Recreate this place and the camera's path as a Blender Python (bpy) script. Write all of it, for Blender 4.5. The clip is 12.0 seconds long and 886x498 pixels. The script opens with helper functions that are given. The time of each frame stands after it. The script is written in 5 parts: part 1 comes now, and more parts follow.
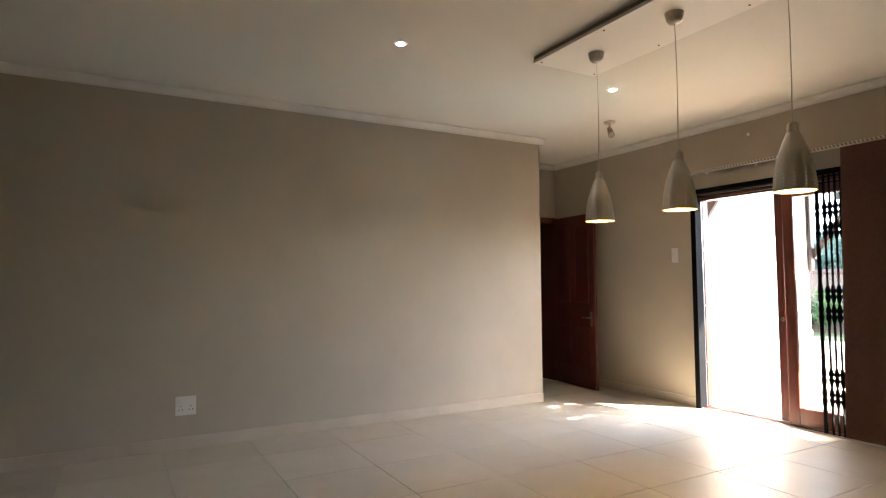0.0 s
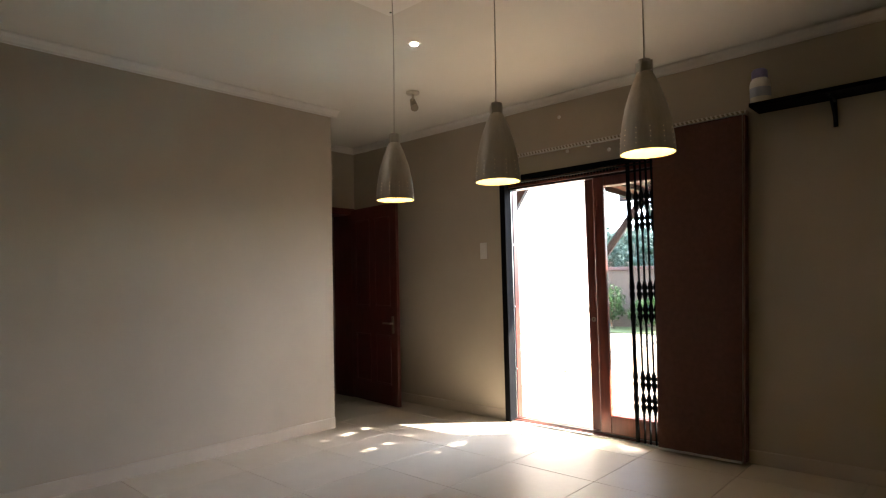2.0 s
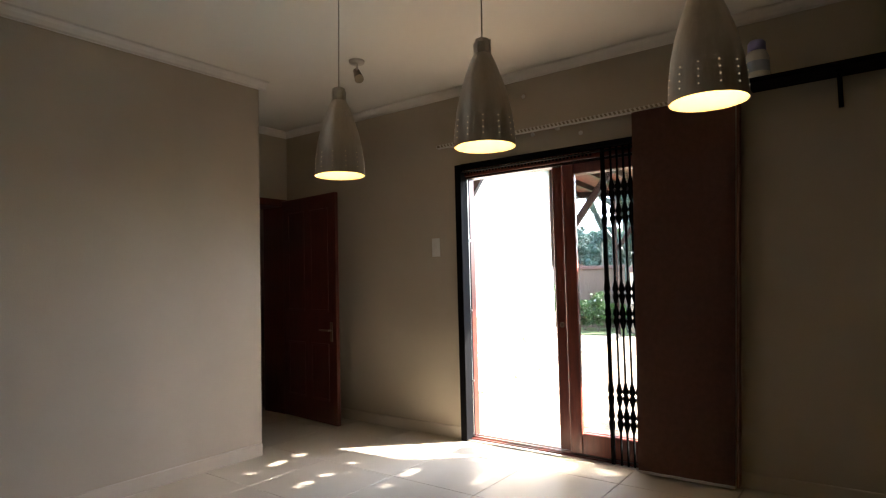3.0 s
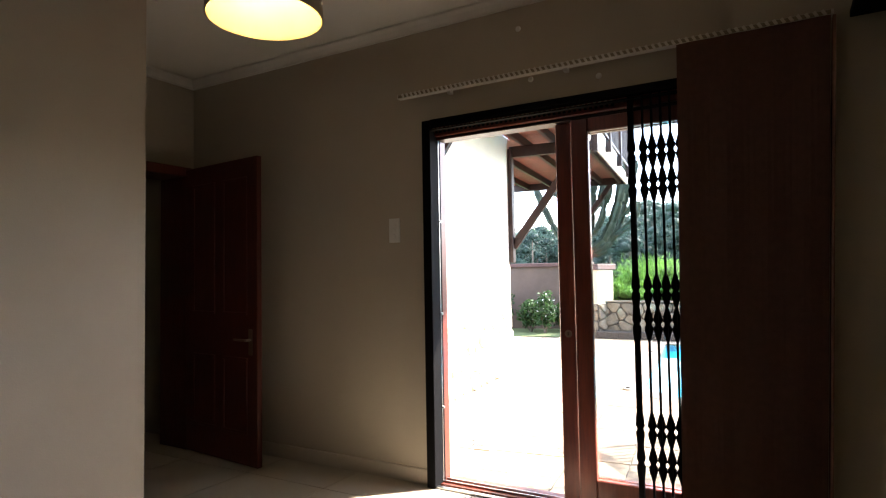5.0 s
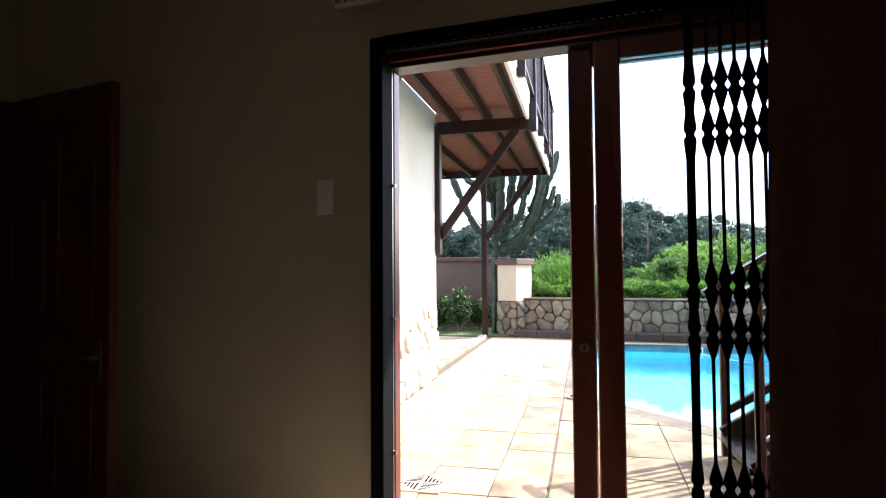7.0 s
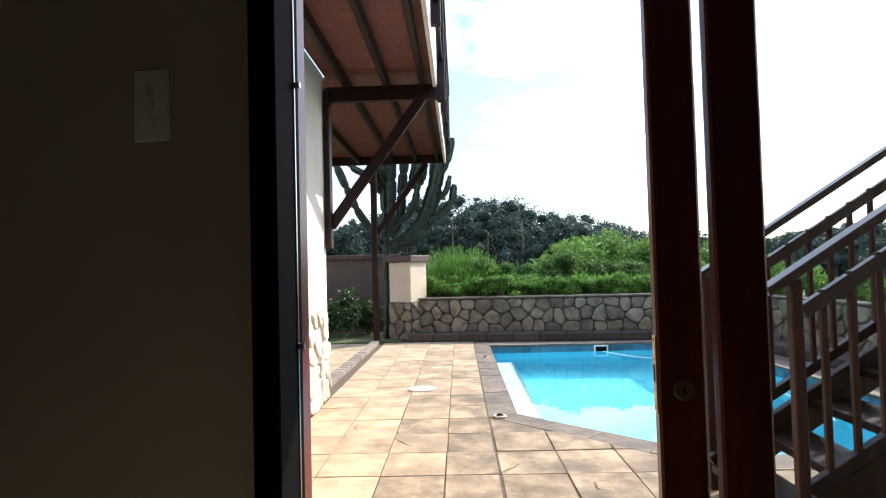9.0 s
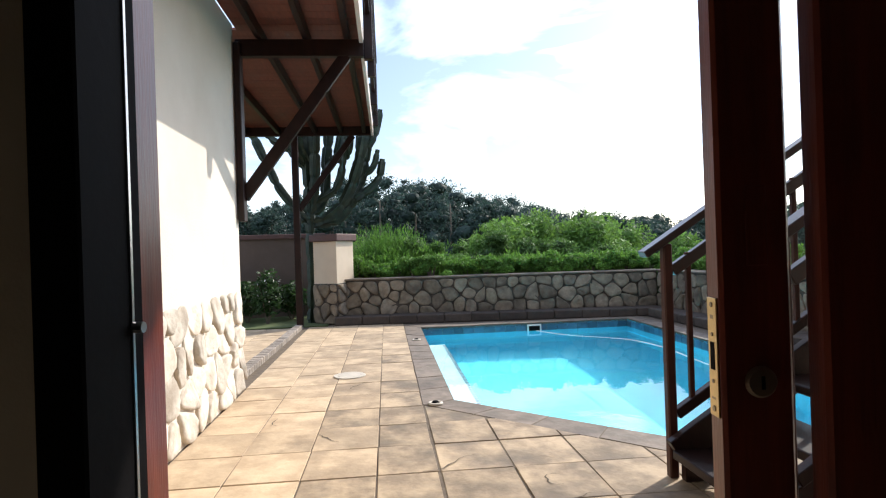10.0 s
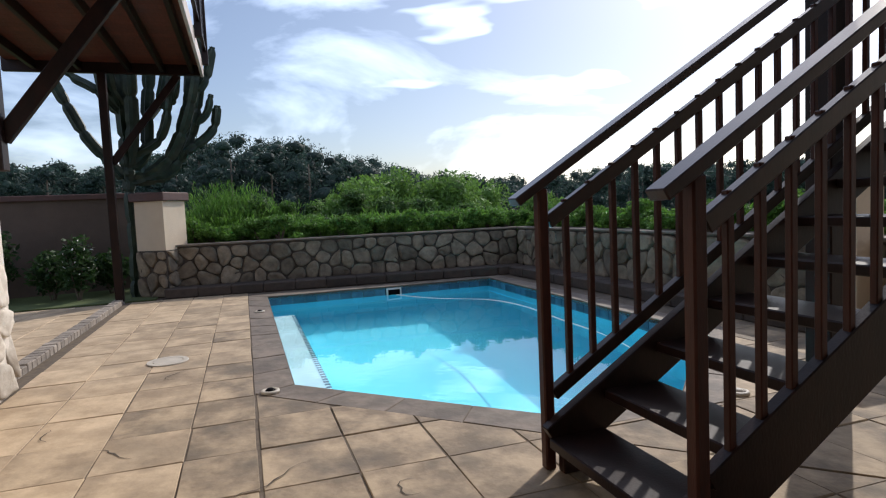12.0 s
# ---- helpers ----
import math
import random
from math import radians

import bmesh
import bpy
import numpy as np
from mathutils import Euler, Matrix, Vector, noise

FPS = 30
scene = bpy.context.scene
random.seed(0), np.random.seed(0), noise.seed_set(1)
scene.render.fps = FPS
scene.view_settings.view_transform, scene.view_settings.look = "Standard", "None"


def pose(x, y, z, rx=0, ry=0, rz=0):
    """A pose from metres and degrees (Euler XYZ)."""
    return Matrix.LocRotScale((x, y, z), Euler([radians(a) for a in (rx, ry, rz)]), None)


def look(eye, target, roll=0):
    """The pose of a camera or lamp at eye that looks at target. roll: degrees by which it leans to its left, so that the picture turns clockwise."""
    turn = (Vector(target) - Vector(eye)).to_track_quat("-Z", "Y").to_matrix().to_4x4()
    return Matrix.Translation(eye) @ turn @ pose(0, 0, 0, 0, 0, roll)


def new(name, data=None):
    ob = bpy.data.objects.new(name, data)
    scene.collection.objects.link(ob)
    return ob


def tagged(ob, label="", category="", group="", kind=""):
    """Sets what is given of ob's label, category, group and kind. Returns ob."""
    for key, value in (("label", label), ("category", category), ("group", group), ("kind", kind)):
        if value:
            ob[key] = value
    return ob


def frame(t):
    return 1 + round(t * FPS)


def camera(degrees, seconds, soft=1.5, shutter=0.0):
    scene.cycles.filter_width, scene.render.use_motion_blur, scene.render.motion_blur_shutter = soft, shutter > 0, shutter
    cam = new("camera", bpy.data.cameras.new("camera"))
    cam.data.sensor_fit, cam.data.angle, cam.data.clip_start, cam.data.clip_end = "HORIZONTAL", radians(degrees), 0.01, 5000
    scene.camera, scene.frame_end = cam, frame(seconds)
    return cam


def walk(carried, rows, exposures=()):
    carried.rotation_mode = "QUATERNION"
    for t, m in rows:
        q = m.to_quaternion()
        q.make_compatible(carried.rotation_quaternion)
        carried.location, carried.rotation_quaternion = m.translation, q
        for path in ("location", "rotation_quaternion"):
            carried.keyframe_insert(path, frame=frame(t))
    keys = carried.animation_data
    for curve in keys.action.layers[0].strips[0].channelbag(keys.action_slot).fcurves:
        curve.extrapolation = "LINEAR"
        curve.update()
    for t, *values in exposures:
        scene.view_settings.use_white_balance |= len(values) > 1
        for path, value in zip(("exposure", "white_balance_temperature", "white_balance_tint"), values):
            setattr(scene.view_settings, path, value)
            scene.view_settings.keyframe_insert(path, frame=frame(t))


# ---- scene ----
cam = camera(73.8, 12.0, soft=1.2)
PATH = [
    (0, (-0.092, -0.145, 1.257), (0.88, 1.599, 1.367), -0.4),
    (0.5, (0.133, -0.036, 1.243), (1.225, 1.636, 1.353), -0.7),
    (1, (0.285, 0.181, 1.234), (1.525, 1.746, 1.351), -0.9),
    (1.5, (0.465, 0.362, 1.244), (1.835, 1.815, 1.352), -1.1),
    (2, (0.717, 0.594, 1.252), (2.184, 1.949, 1.356), -1.3),
    (2.5, (0.92, 0.818, 1.25), (2.453, 2.098, 1.35), -1.4),
    (3, (1.141, 1.102, 1.258), (2.745, 2.292, 1.357), -1.4),
    (5, (1.961, 1.964, 1.227), (3.698, 2.95, 1.317), -1.0),
    (5.5, (2.171, 2.153, 1.212), (3.952, 3.059, 1.284), -0.7),
    (6, (2.386, 2.33, 1.224), (4.202, 3.166, 1.292), -0.8),
    (6.5, (2.581, 2.538, 1.211), (4.427, 3.304, 1.285), -0.6),
    (7, (2.781, 2.709, 1.196), (4.665, 3.376, 1.268), -0.4),
    (9, (3.838, 3.26, 1.153), (5.82, 3.52, 1.221), -1.5),
    (9.5, (4.099, 3.297, 1.123), (6.092, 3.45, 1.177), -1.8),
    (10, (4.307, 3.337, 1.082), (6.307, 3.354, 1.086), -1.9),
    (10.5, (4.486, 3.37, 1.055), (6.476, 3.171, 1.032), -2.2),
    (11, (4.648, 3.339, 1.024), (6.613, 2.976, 0.948), -2.5),
    (11.5, (4.879, 3.226, 1.037), (6.835, 2.827, 0.929), -2.6),
    (12, (5.002, 3.167, 1.021), (6.949, 2.734, 0.88), -2.6),
]
EXPOSURES = [(0, 4.6, 6300, 12), (1.5, 3.95, 6300, 12), (3, 3.40, 6250, 12), (5.5, 2.7, 6350, 13), (7, 1.8, 6350, 14), (9, 0.75, 6350, 11), (10, 0.43, 6350, 11), (12, -0.40, 6250, 13)]
walk(cam, [(t, look(eye, target, roll)) for t, eye, target, roll in PATH], EXPOSURES)

# ---- world, sun, exposure ----
SUN_EL, SUN_AZ = 37.5, -47.0          # elevation, and bearing from +x towards +y
sun_dir = Vector((math.cos(radians(SUN_EL)) * math.cos(radians(SUN_AZ)),
                  math.cos(radians(SUN_EL)) * math.sin(radians(SUN_AZ)), math.sin(radians(SUN_EL))))
sun = new("sun", bpy.data.lights.new("sun", "SUN"))
sun.data.energy, sun.data.angle, sun.data.color = 4.2, radians(0.5), (1.0, 0.94, 0.84)
sun.matrix_world = look(sun_dir * 60, (0, 0, 0))

world = bpy.data.worlds.new("sky_world")
scene.world = world
world.use_nodes = True
wn, wl = world.node_tree.nodes, world.node_tree.links
wn.clear()
sky = wn.new("ShaderNodeTexSky")
sky.sky_type, sky.sun_disc = "NISHITA", False
sky.sun_elevation, sky.sun_rotation = radians(SUN_EL), radians(90 - SUN_AZ)
sky.air_density, sky.dust_density, sky.ozone_density = 1.0, 1.4, 2.6
bg = wn.new("ShaderNodeBackground")
bg.inputs["Strength"].default_value = 0.125
# broken high cloud over the whole dome
tc = wn.new("ShaderNodeTexCoord")
mp = wn.new("ShaderNodeMapping")
mp.inputs["Scale"].default_value = (1.4, 1.4, 4.2)
mp.inputs["Location"].default_value = (0.35, 0.1, 0.2)
cn = wn.new("ShaderNodeTexNoise")
cn.inputs["Distortion"].default_value = 0.5
cn.inputs["Scale"].default_value, cn.inputs["Detail"].default_value, cn.inputs["Roughness"].default_value = 1.6, 7.0, 0.55
cr = wn.new("ShaderNodeValToRGB")
cr.color_ramp.elements[0].position, cr.color_ramp.elements[0].color = 0.43, (0.10, 0.10, 0.10, 1)
cr.color_ramp.elements[1].position, cr.color_ramp.elements[1].color = 0.65, (0.92, 0.92, 0.92, 1)
mix = wn.new("ShaderNodeMixRGB")
lit = wn.new("ShaderNodeMixRGB")               # clouds are brighter towards the sun, as the sky behind them
lit.blend_type, lit.inputs["Fac"].default_value = "ADD", 1.0
lit.inputs["Color2"].default_value = (8.0, 8.4, 9.2, 1)
gain = wn.new("ShaderNodeMixRGB")
gain.blend_type, gain.inputs["Fac"].default_value, gain.inputs["Color2"].default_value = "MULTIPLY", 1.0, (1.9, 1.9, 1.9, 1)
wl.new(sky.outputs["Color"], gain.inputs["Color1"])
wl.new(gain.outputs["Color"], lit.inputs["Color1"])
wl.new(lit.outputs["Color"], mix.inputs["Color2"])
wl.new(tc.outputs["Generated"], mp.inputs["Vector"])
wl.new(mp.outputs["Vector"], cn.inputs["Vector"])
wl.new(cn.outputs["Fac"], cr.inputs["Fac"])
wl.new(cr.outputs["Color"], mix.inputs["Fac"])
wl.new(sky.outputs["Color"], mix.inputs["Color1"])
# a few flat lens clouds below the high veil
mp2, cn2, cr2 = wn.new("ShaderNodeMapping"), wn.new("ShaderNodeTexNoise"), wn.new("ShaderNodeValToRGB")
mp2.inputs["Scale"].default_value, mp2.inputs["Location"].default_value = (2.6, 2.6, 12.0), (0.9, 0.3, 0.0)
cn2.inputs["Scale"].default_value, cn2.inputs["Detail"].default_value, cn2.inputs["Roughness"].default_value = 1.5, 3.0, 0.4
cr2.color_ramp.elements[0].position, cr2.color_ramp.elements[0].color = 0.60, (0, 0, 0, 1)
cr2.color_ramp.elements[1].position, cr2.color_ramp.elements[1].color = 0.67, (0.85, 0.85, 0.85, 1)
mix2 = wn.new("ShaderNodeMixRGB")
wl.new(tc.outputs["Generated"], mp2.inputs["Vector"])
wl.new(mp2.outputs["Vector"], cn2.inputs["Vector"])
wl.new(cn2.outputs["Fac"], cr2.inputs["Fac"])
wl.new(cr2.outputs["Color"], mix2.inputs["Fac"])
wl.new(mix.outputs["Color"], mix2.inputs["Color1"])
wl.new(lit.outputs["Color"], mix2.inputs["Color2"])
wl.new(mix2.outputs["Color"], bg.inputs["Color"])
wl.new(bg.outputs["Background"], wn.new("ShaderNodeOutputWorld").inputs["Surface"])

# ---- materials ----


def mat(name, c1, c2=None, rough=0.6, metal=0.0, scale=4.0, detail=6.0, bump=0.0, bump_scale=60.0, piece=0.0, stretch=(1, 1, 1), c3=None, spec=0.5, stain=0.0, stain_scale=1.1, band=0.18):
    """Noise between c1 and c2 (grain), blotches towards c3 (stains), and fine relief; piece: how much alike pieces differ."""
    m = bpy.data.materials.new(name)
    m.use_nodes = True
    n, l = m.node_tree.nodes, m.node_tree.links
    b = n["Principled BSDF"]
    b.inputs["Roughness"].default_value, b.inputs["Metallic"].default_value = rough, metal
    b.inputs["Specular IOR Level"].default_value = spec
    c2 = c2 or tuple(x * 0.82 for x in c1)
    co = n.new("ShaderNodeTexCoord")
    mpp = n.new("ShaderNodeMapping")
    mpp.inputs["Scale"].default_value = stretch
    oi = n.new("ShaderNodeObjectInfo")
    off = n.new("ShaderNodeVectorMath")
    off.operation = "MULTIPLY_ADD"
    off.inputs[1].default_value = (37.0 if piece else 0.0,) * 3
    l.new(oi.outputs["Random"], off.inputs[0])
    l.new(co.outputs["Object"], off.inputs[2])
    l.new(off.outputs["Vector"], mpp.inputs["Vector"])
    t = n.new("ShaderNodeTexNoise")
    t.inputs["Scale"].default_value, t.inputs["Detail"].default_value, t.inputs["Roughness"].default_value = scale, detail, 0.62
    l.new(mpp.outputs["Vector"], t.inputs["Vector"])
    r = n.new("ShaderNodeValToRGB")
    r.color_ramp.elements[0].position, r.color_ramp.elements[0].color = 0.5 - band, (*c2, 1)
    r.color_ramp.elements[1].position, r.color_ramp.elements[1].color = 0.5 + band, (*c1, 1)
    l.new(t.outputs["Fac"], r.inputs["Fac"])
    out = r.outputs["Color"]
    if c3:
        s = n.new("ShaderNodeTexNoise")
        s.inputs["Scale"].default_value, s.inputs["Detail"].default_value = stain_scale, 5.0
        l.new(off.outputs["Vector"], s.inputs["Vector"])
        sr = n.new("ShaderNodeValToRGB")
        sr.color_ramp.elements[0].position, sr.color_ramp.elements[0].color = 0.48, (0, 0, 0, 1)
        sr.color_ramp.elements[1].position, sr.color_ramp.elements[1].color = 0.7, (stain, stain, stain, 1)
        l.new(s.outputs["Fac"], sr.inputs["Fac"])
        mx = n.new("ShaderNodeMixRGB")
        mx.inputs["Color2"].default_value = (*c3, 1)
        l.new(sr.outputs["Color"], mx.inputs["Fac"])
        l.new(out, mx.inputs["Color1"])
        out = mx.outputs["Color"]
    if piece:
        hs = n.new("ShaderNodeHueSaturation")
        mr = n.new("ShaderNodeMapRange")
        mr.inputs["To Min"].default_value, mr.inputs["To Max"].default_value = 1 - piece, 1 + piece
        l.new(oi.outputs["Random"], mr.inputs["Value"])
        l.new(mr.outputs["Result"], hs.inputs["Value"])
        l.new(out, hs.inputs["Color"])
        out = hs.outputs["Color"]
    l.new(out, b.inputs["Base Color"])
    if bump:
        f = n.new("ShaderNodeTexNoise")
        f.inputs["Scale"].default_value, f.inputs["Detail"].default_value = bump_scale, 4.0
        l.new(mpp.outputs["Vector"], f.inputs["Vector"])
        bp = n.new("ShaderNodeBump")
        bp.inputs["Strength"].default_value, bp.inputs["Distance"].default_value = bump, 0.01
        l.new(f.outputs["Fac"], bp.inputs["Height"])
        l.new(bp.outputs["Normal"], b.inputs["Normal"])
    return m


def glow(name, color, strength):
    m = bpy.data.materials.new(name)
    m.use_nodes = True
    b = m.node_tree.nodes["Principled BSDF"]
    b.inputs["Base Color"].default_value = (*color, 1)
    b.inputs["Emission Color"].default_value = (*color, 1)
    b.inputs["Emission Strength"].default_value = strength
    return m


def glassy(name, color, ior, rough=0.0, ripple=0.0):
    m = bpy.data.materials.new(name)
    m.use_nodes = True
    n, l = m.node_tree.nodes, m.node_tree.links
    b = n["Principled BSDF"]
    b.inputs["Base Color"].default_value = (*color, 1)
    b.inputs["Transmission Weight"].default_value, b.inputs["IOR"].default_value, b.inputs["Roughness"].default_value = 1.0, ior, rough
    if ripple:
        co, w, bp = n.new("ShaderNodeTexCoord"), n.new("ShaderNodeTexNoise"), n.new("ShaderNodeBump")
        w.inputs["Scale"].default_value, w.inputs["Detail"].default_value = 2.2, 3.0
        bp.inputs["Strength"].default_value, bp.inputs["Distance"].default_value = ripple, 0.02
        l.new(co.outputs["Object"], w.inputs["Vector"])
        l.new(w.outputs["Fac"], bp.inputs["Height"])
        l.new(bp.outputs["Normal"], b.inputs["Normal"])
    return m


M_WALL = mat("taupe_wall_paint", (0.46, 0.39, 0.30), (0.42, 0.36, 0.275), rough=0.75, scale=1.3, bump=0.12, bump_scale=140, c3=(0.36, 0.30, 0.23), stain=0.35)
M_CEIL = mat("ceiling_paint", (0.72, 0.68, 0.60), (0.69, 0.65, 0.57), rough=0.8, scale=1.0, bump=0.05, bump_scale=90)
# Board tone, lighter than the ceiling round it
M_BOARD = mat("lighter_board_tone", (0.84, 0.81, 0.74), (0.81, 0.78, 0.71), rough=0.7, scale=1.5, bump=0.03, bump_scale=90)
M_CORN = mat("cornice_paint", (0.76, 0.72, 0.65), rough=0.7, scale=2)
M_TILE = mat("cream_floor_tile", (0.54, 0.465, 0.36), (0.48, 0.41, 0.31), rough=0.45, scale=2.4, piece=0.05, bump=0.04, bump_scale=35, c3=(0.50, 0.41, 0.29), stain=0.4, stain_scale=3.5)
M_SKIRT = mat("taupe_skirting_tile", (0.52, 0.45, 0.36), (0.47, 0.40, 0.31), rough=0.45, scale=3, bump=0.05, bump_scale=35, c3=(0.40, 0.33, 0.25), stain=0.4, stain_scale=2)
M_GROUT = mat("grey_grout", (0.47, 0.405, 0.31), rough=0.9, scale=20)
M_WOODRED = mat("red_mahogany", (0.17, 0.035, 0.018), (0.095, 0.02, 0.012), rough=0.32, scale=5, stretch=(9, 9, 0.8), bump=0.08, bump_scale=30)
# Same mahogany scaled down; the passage's dimness is in the colour
M_DOOR = mat("passage_dimmed_mahogany", (0.105, 0.022, 0.012), (0.062, 0.013, 0.008), rough=0.4, scale=5, stretch=(9, 9, 0.8), bump=0.08, bump_scale=30)
M_DARKWOOD = mat("dark_stained_timber", (0.020, 0.0075, 0.0055), (0.010, 0.0046, 0.0038), rough=0.40, spec=0.22, scale=6, stretch=(3, 3, 1), bump=0.08, bump_scale=40, c3=(0.034, 0.014, 0.010), stain=0.4, stain_scale=4)
M_GLOSSRAIL = mat("worn_glossy_rail", (0.030, 0.012, 0.009), (0.016, 0.007, 0.006), rough=0.30, spec=0.5, scale=6, stretch=(3, 3, 1), bump=0.05, bump_scale=40)
M_REDPOST = mat("red_brown_stained_timber", (0.060, 0.017, 0.011), (0.032, 0.010, 0.007), rough=0.42, spec=0.25, scale=6, stretch=(7, 7, 1), bump=0.1, bump_scale=40)
M_SOFFIT = mat("red_brown_boards", (0.150, 0.037, 0.020), (0.092, 0.023, 0.013), rough=0.6, scale=5, stretch=(1, 8, 8), bump=0.15, bump_scale=30, piece=0.12)
M_FASCIA = mat("pale_fascia_board", (0.62, 0.52, 0.46), rough=0.6, scale=5)
M_BLACK = mat("black_painted_steel", (0.0045, 0.0042, 0.0045), rough=0.75, scale=8, bump=0.05, spec=0.06)
M_BLIND = mat("brown_blind_fabric", (0.20, 0.092, 0.062), (0.16, 0.075, 0.05), rough=0.9, scale=30, bump=0.25, bump_scale=400)
M_WHITE = mat("white_plastic", (0.78, 0.76, 0.71), rough=0.4, scale=3)
M_ALU = mat("brushed_nickel", (0.60, 0.54, 0.46), (0.53, 0.47, 0.39), rough=0.52, metal=1.0, scale=6, stretch=(14, 14, 0.6))
M_RAIL = mat("white_metal_rail", (0.66, 0.62, 0.55), rough=0.45, scale=6)
M_CREAM_IN = mat("cream_enamel", (0.85, 0.70, 0.42), rough=0.5, scale=4)
M_BRASS = mat("worn_brass_plate", (0.62, 0.48, 0.24), (0.45, 0.34, 0.17), rough=0.38, metal=1.0, scale=18, bump=0.1)
M_PLASTER = mat("cream_plaster", (0.68, 0.61, 0.52), (0.63, 0.56, 0.47), rough=0.85, scale=2.5, bump=0.25, bump_scale=70, c3=(0.52, 0.44, 0.34), stain=0.45, stain_scale=0.8)
M_PIER = mat("tan_plaster", (0.64, 0.52, 0.385), (0.57, 0.46, 0.335), rough=0.85, scale=2.5, bump=0.25, bump_scale=70, c3=(0.44, 0.34, 0.24), stain=0.4, stain_scale=1.5)
# Plaster set well below its own tone: the wall's shade is in the colour
M_SHADEWALL = mat("shade_dark_boundary_plaster", (0.125, 0.088, 0.068), (0.092, 0.066, 0.05), rough=0.9, scale=2.5, bump=0.25, bump_scale=60, c3=(0.14, 0.10, 0.08), stain=0.5)
M_STONE = mat("pale_field_stone", (0.70, 0.63, 0.53), (0.50, 0.43, 0.34), rough=0.85, scale=9, detail=10, bump=1.0, bump_scale=16, piece=0.25, c3=(0.27, 0.21, 0.15), stain=0.65, stain_scale=6)
# Stone and mortar colours lowered to deepen the shade on the pool wall
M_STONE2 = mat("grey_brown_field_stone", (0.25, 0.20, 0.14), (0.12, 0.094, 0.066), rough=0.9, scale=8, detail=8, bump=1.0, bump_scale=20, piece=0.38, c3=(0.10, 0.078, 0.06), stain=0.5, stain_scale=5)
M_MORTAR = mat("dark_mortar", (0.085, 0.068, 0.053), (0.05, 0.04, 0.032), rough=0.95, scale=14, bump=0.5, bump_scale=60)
M_PAVER = mat("sandstone_paver", (0.57, 0.43, 0.278), (0.40, 0.293, 0.182), rough=0.8, scale=4.5, detail=12, bump=0.7, bump_scale=11, piece=0.10, band=0.12, c3=(0.30, 0.225, 0.145), stain=0.45, stain_scale=3.2)
M_PAVER_MID = mat("mid_sandstone_paver", (0.50, 0.375, 0.24), (0.30, 0.22, 0.138), rough=0.8, scale=4.5, detail=12, bump=0.75, bump_scale=11, piece=0.12, band=0.12, c3=(0.21, 0.16, 0.105), stain=0.6, stain_scale=2.9)
M_PAVER_DARK = mat("dark_sandstone_paver", (0.42, 0.315, 0.20), (0.205, 0.152, 0.097), rough=0.8, scale=4.5, detail=12, bump=0.8, bump_scale=11, piece=0.14, band=0.11, c3=(0.115, 0.09, 0.064), stain=0.85, stain_scale=3.0)
M_CRACK = mat("dark_crack", (0.09, 0.07, 0.05), (0.06, 0.045, 0.03), rough=0.95, scale=30)
M_JOINT = mat("dark_sandy_joint", (0.15, 0.115, 0.08), (0.09, 0.068, 0.048), rough=0.95, scale=18)
M_COPING = mat("brown_coping_stone", (0.21, 0.165, 0.125), (0.12, 0.096, 0.073), rough=0.75, scale=6, detail=10, bump=0.6, bump_scale=14, piece=0.14, band=0.12, c3=(0.13, 0.10, 0.075), stain=0.6, stain_scale=4)
# Plinth brown lowered too, carrying the shade below the wall
M_KERB = mat("shade_dark_plinth_stone", (0.070, 0.050, 0.038), (0.040, 0.030, 0.024), rough=0.85, scale=9, bump=0.4, bump_scale=30, piece=0.2)
M_BRICK = mat("grey_edging_brick", (0.33, 0.28, 0.23), (0.22, 0.185, 0.15), rough=0.9, scale=14, bump=0.5, bump_scale=50, piece=0.25)
M_CAP = mat("dark_red_coping", (0.11, 0.055, 0.045), (0.075, 0.04, 0.035), rough=0.7, scale=8, bump=0.2)
M_POOL = mat("pale_blue_pool_plaster", (0.11, 0.67, 0.84), (0.09, 0.61, 0.80), rough=0.7, scale=1.5, bump=0.05)
M_LEDGE = mat("white_pool_ledge", (0.55, 0.84, 0.92), rough=0.7, scale=3)
M_MOSAIC = mat("dark_blue_mosaic", (0.06, 0.17, 0.24), (0.03, 0.09, 0.15), rough=0.3, scale=9, piece=0.35)
M_WATER = glassy("pool_water", (0.93, 0.99, 1.0), 1.33, 0.0, 0.12)
M_GLASS = glassy("window_glass", (0.97, 0.99, 0.98), 1.45)
M_GRASS = mat("lawn_and_soil", (0.10, 0.13, 0.04), (0.06, 0.08, 0.025), rough=0.95, scale=0.6, detail=9, bump=0.5, bump_scale=12, c3=(0.16, 0.14, 0.07), stain=0.6, stain_scale=0.08)
M_DRAIN = mat("pale_drain_cover", (0.56, 0.50, 0.41), rough=0.6, scale=12)
M_LILAC = mat("lilac_cap", (0.30, 0.28, 0.55), rough=0.4, scale=4)
M_LABEL = mat("blue_label", (0.45, 0.50, 0.62), rough=0.5, scale=9)
M_BARE = mat("dull_bare_metal", (0.30, 0.25, 0.18), rough=0.5, metal=1.0, scale=9)
M_CHROME = mat("satin_chrome", (0.6, 0.58, 0.55), rough=0.3, metal=1.0, scale=5)


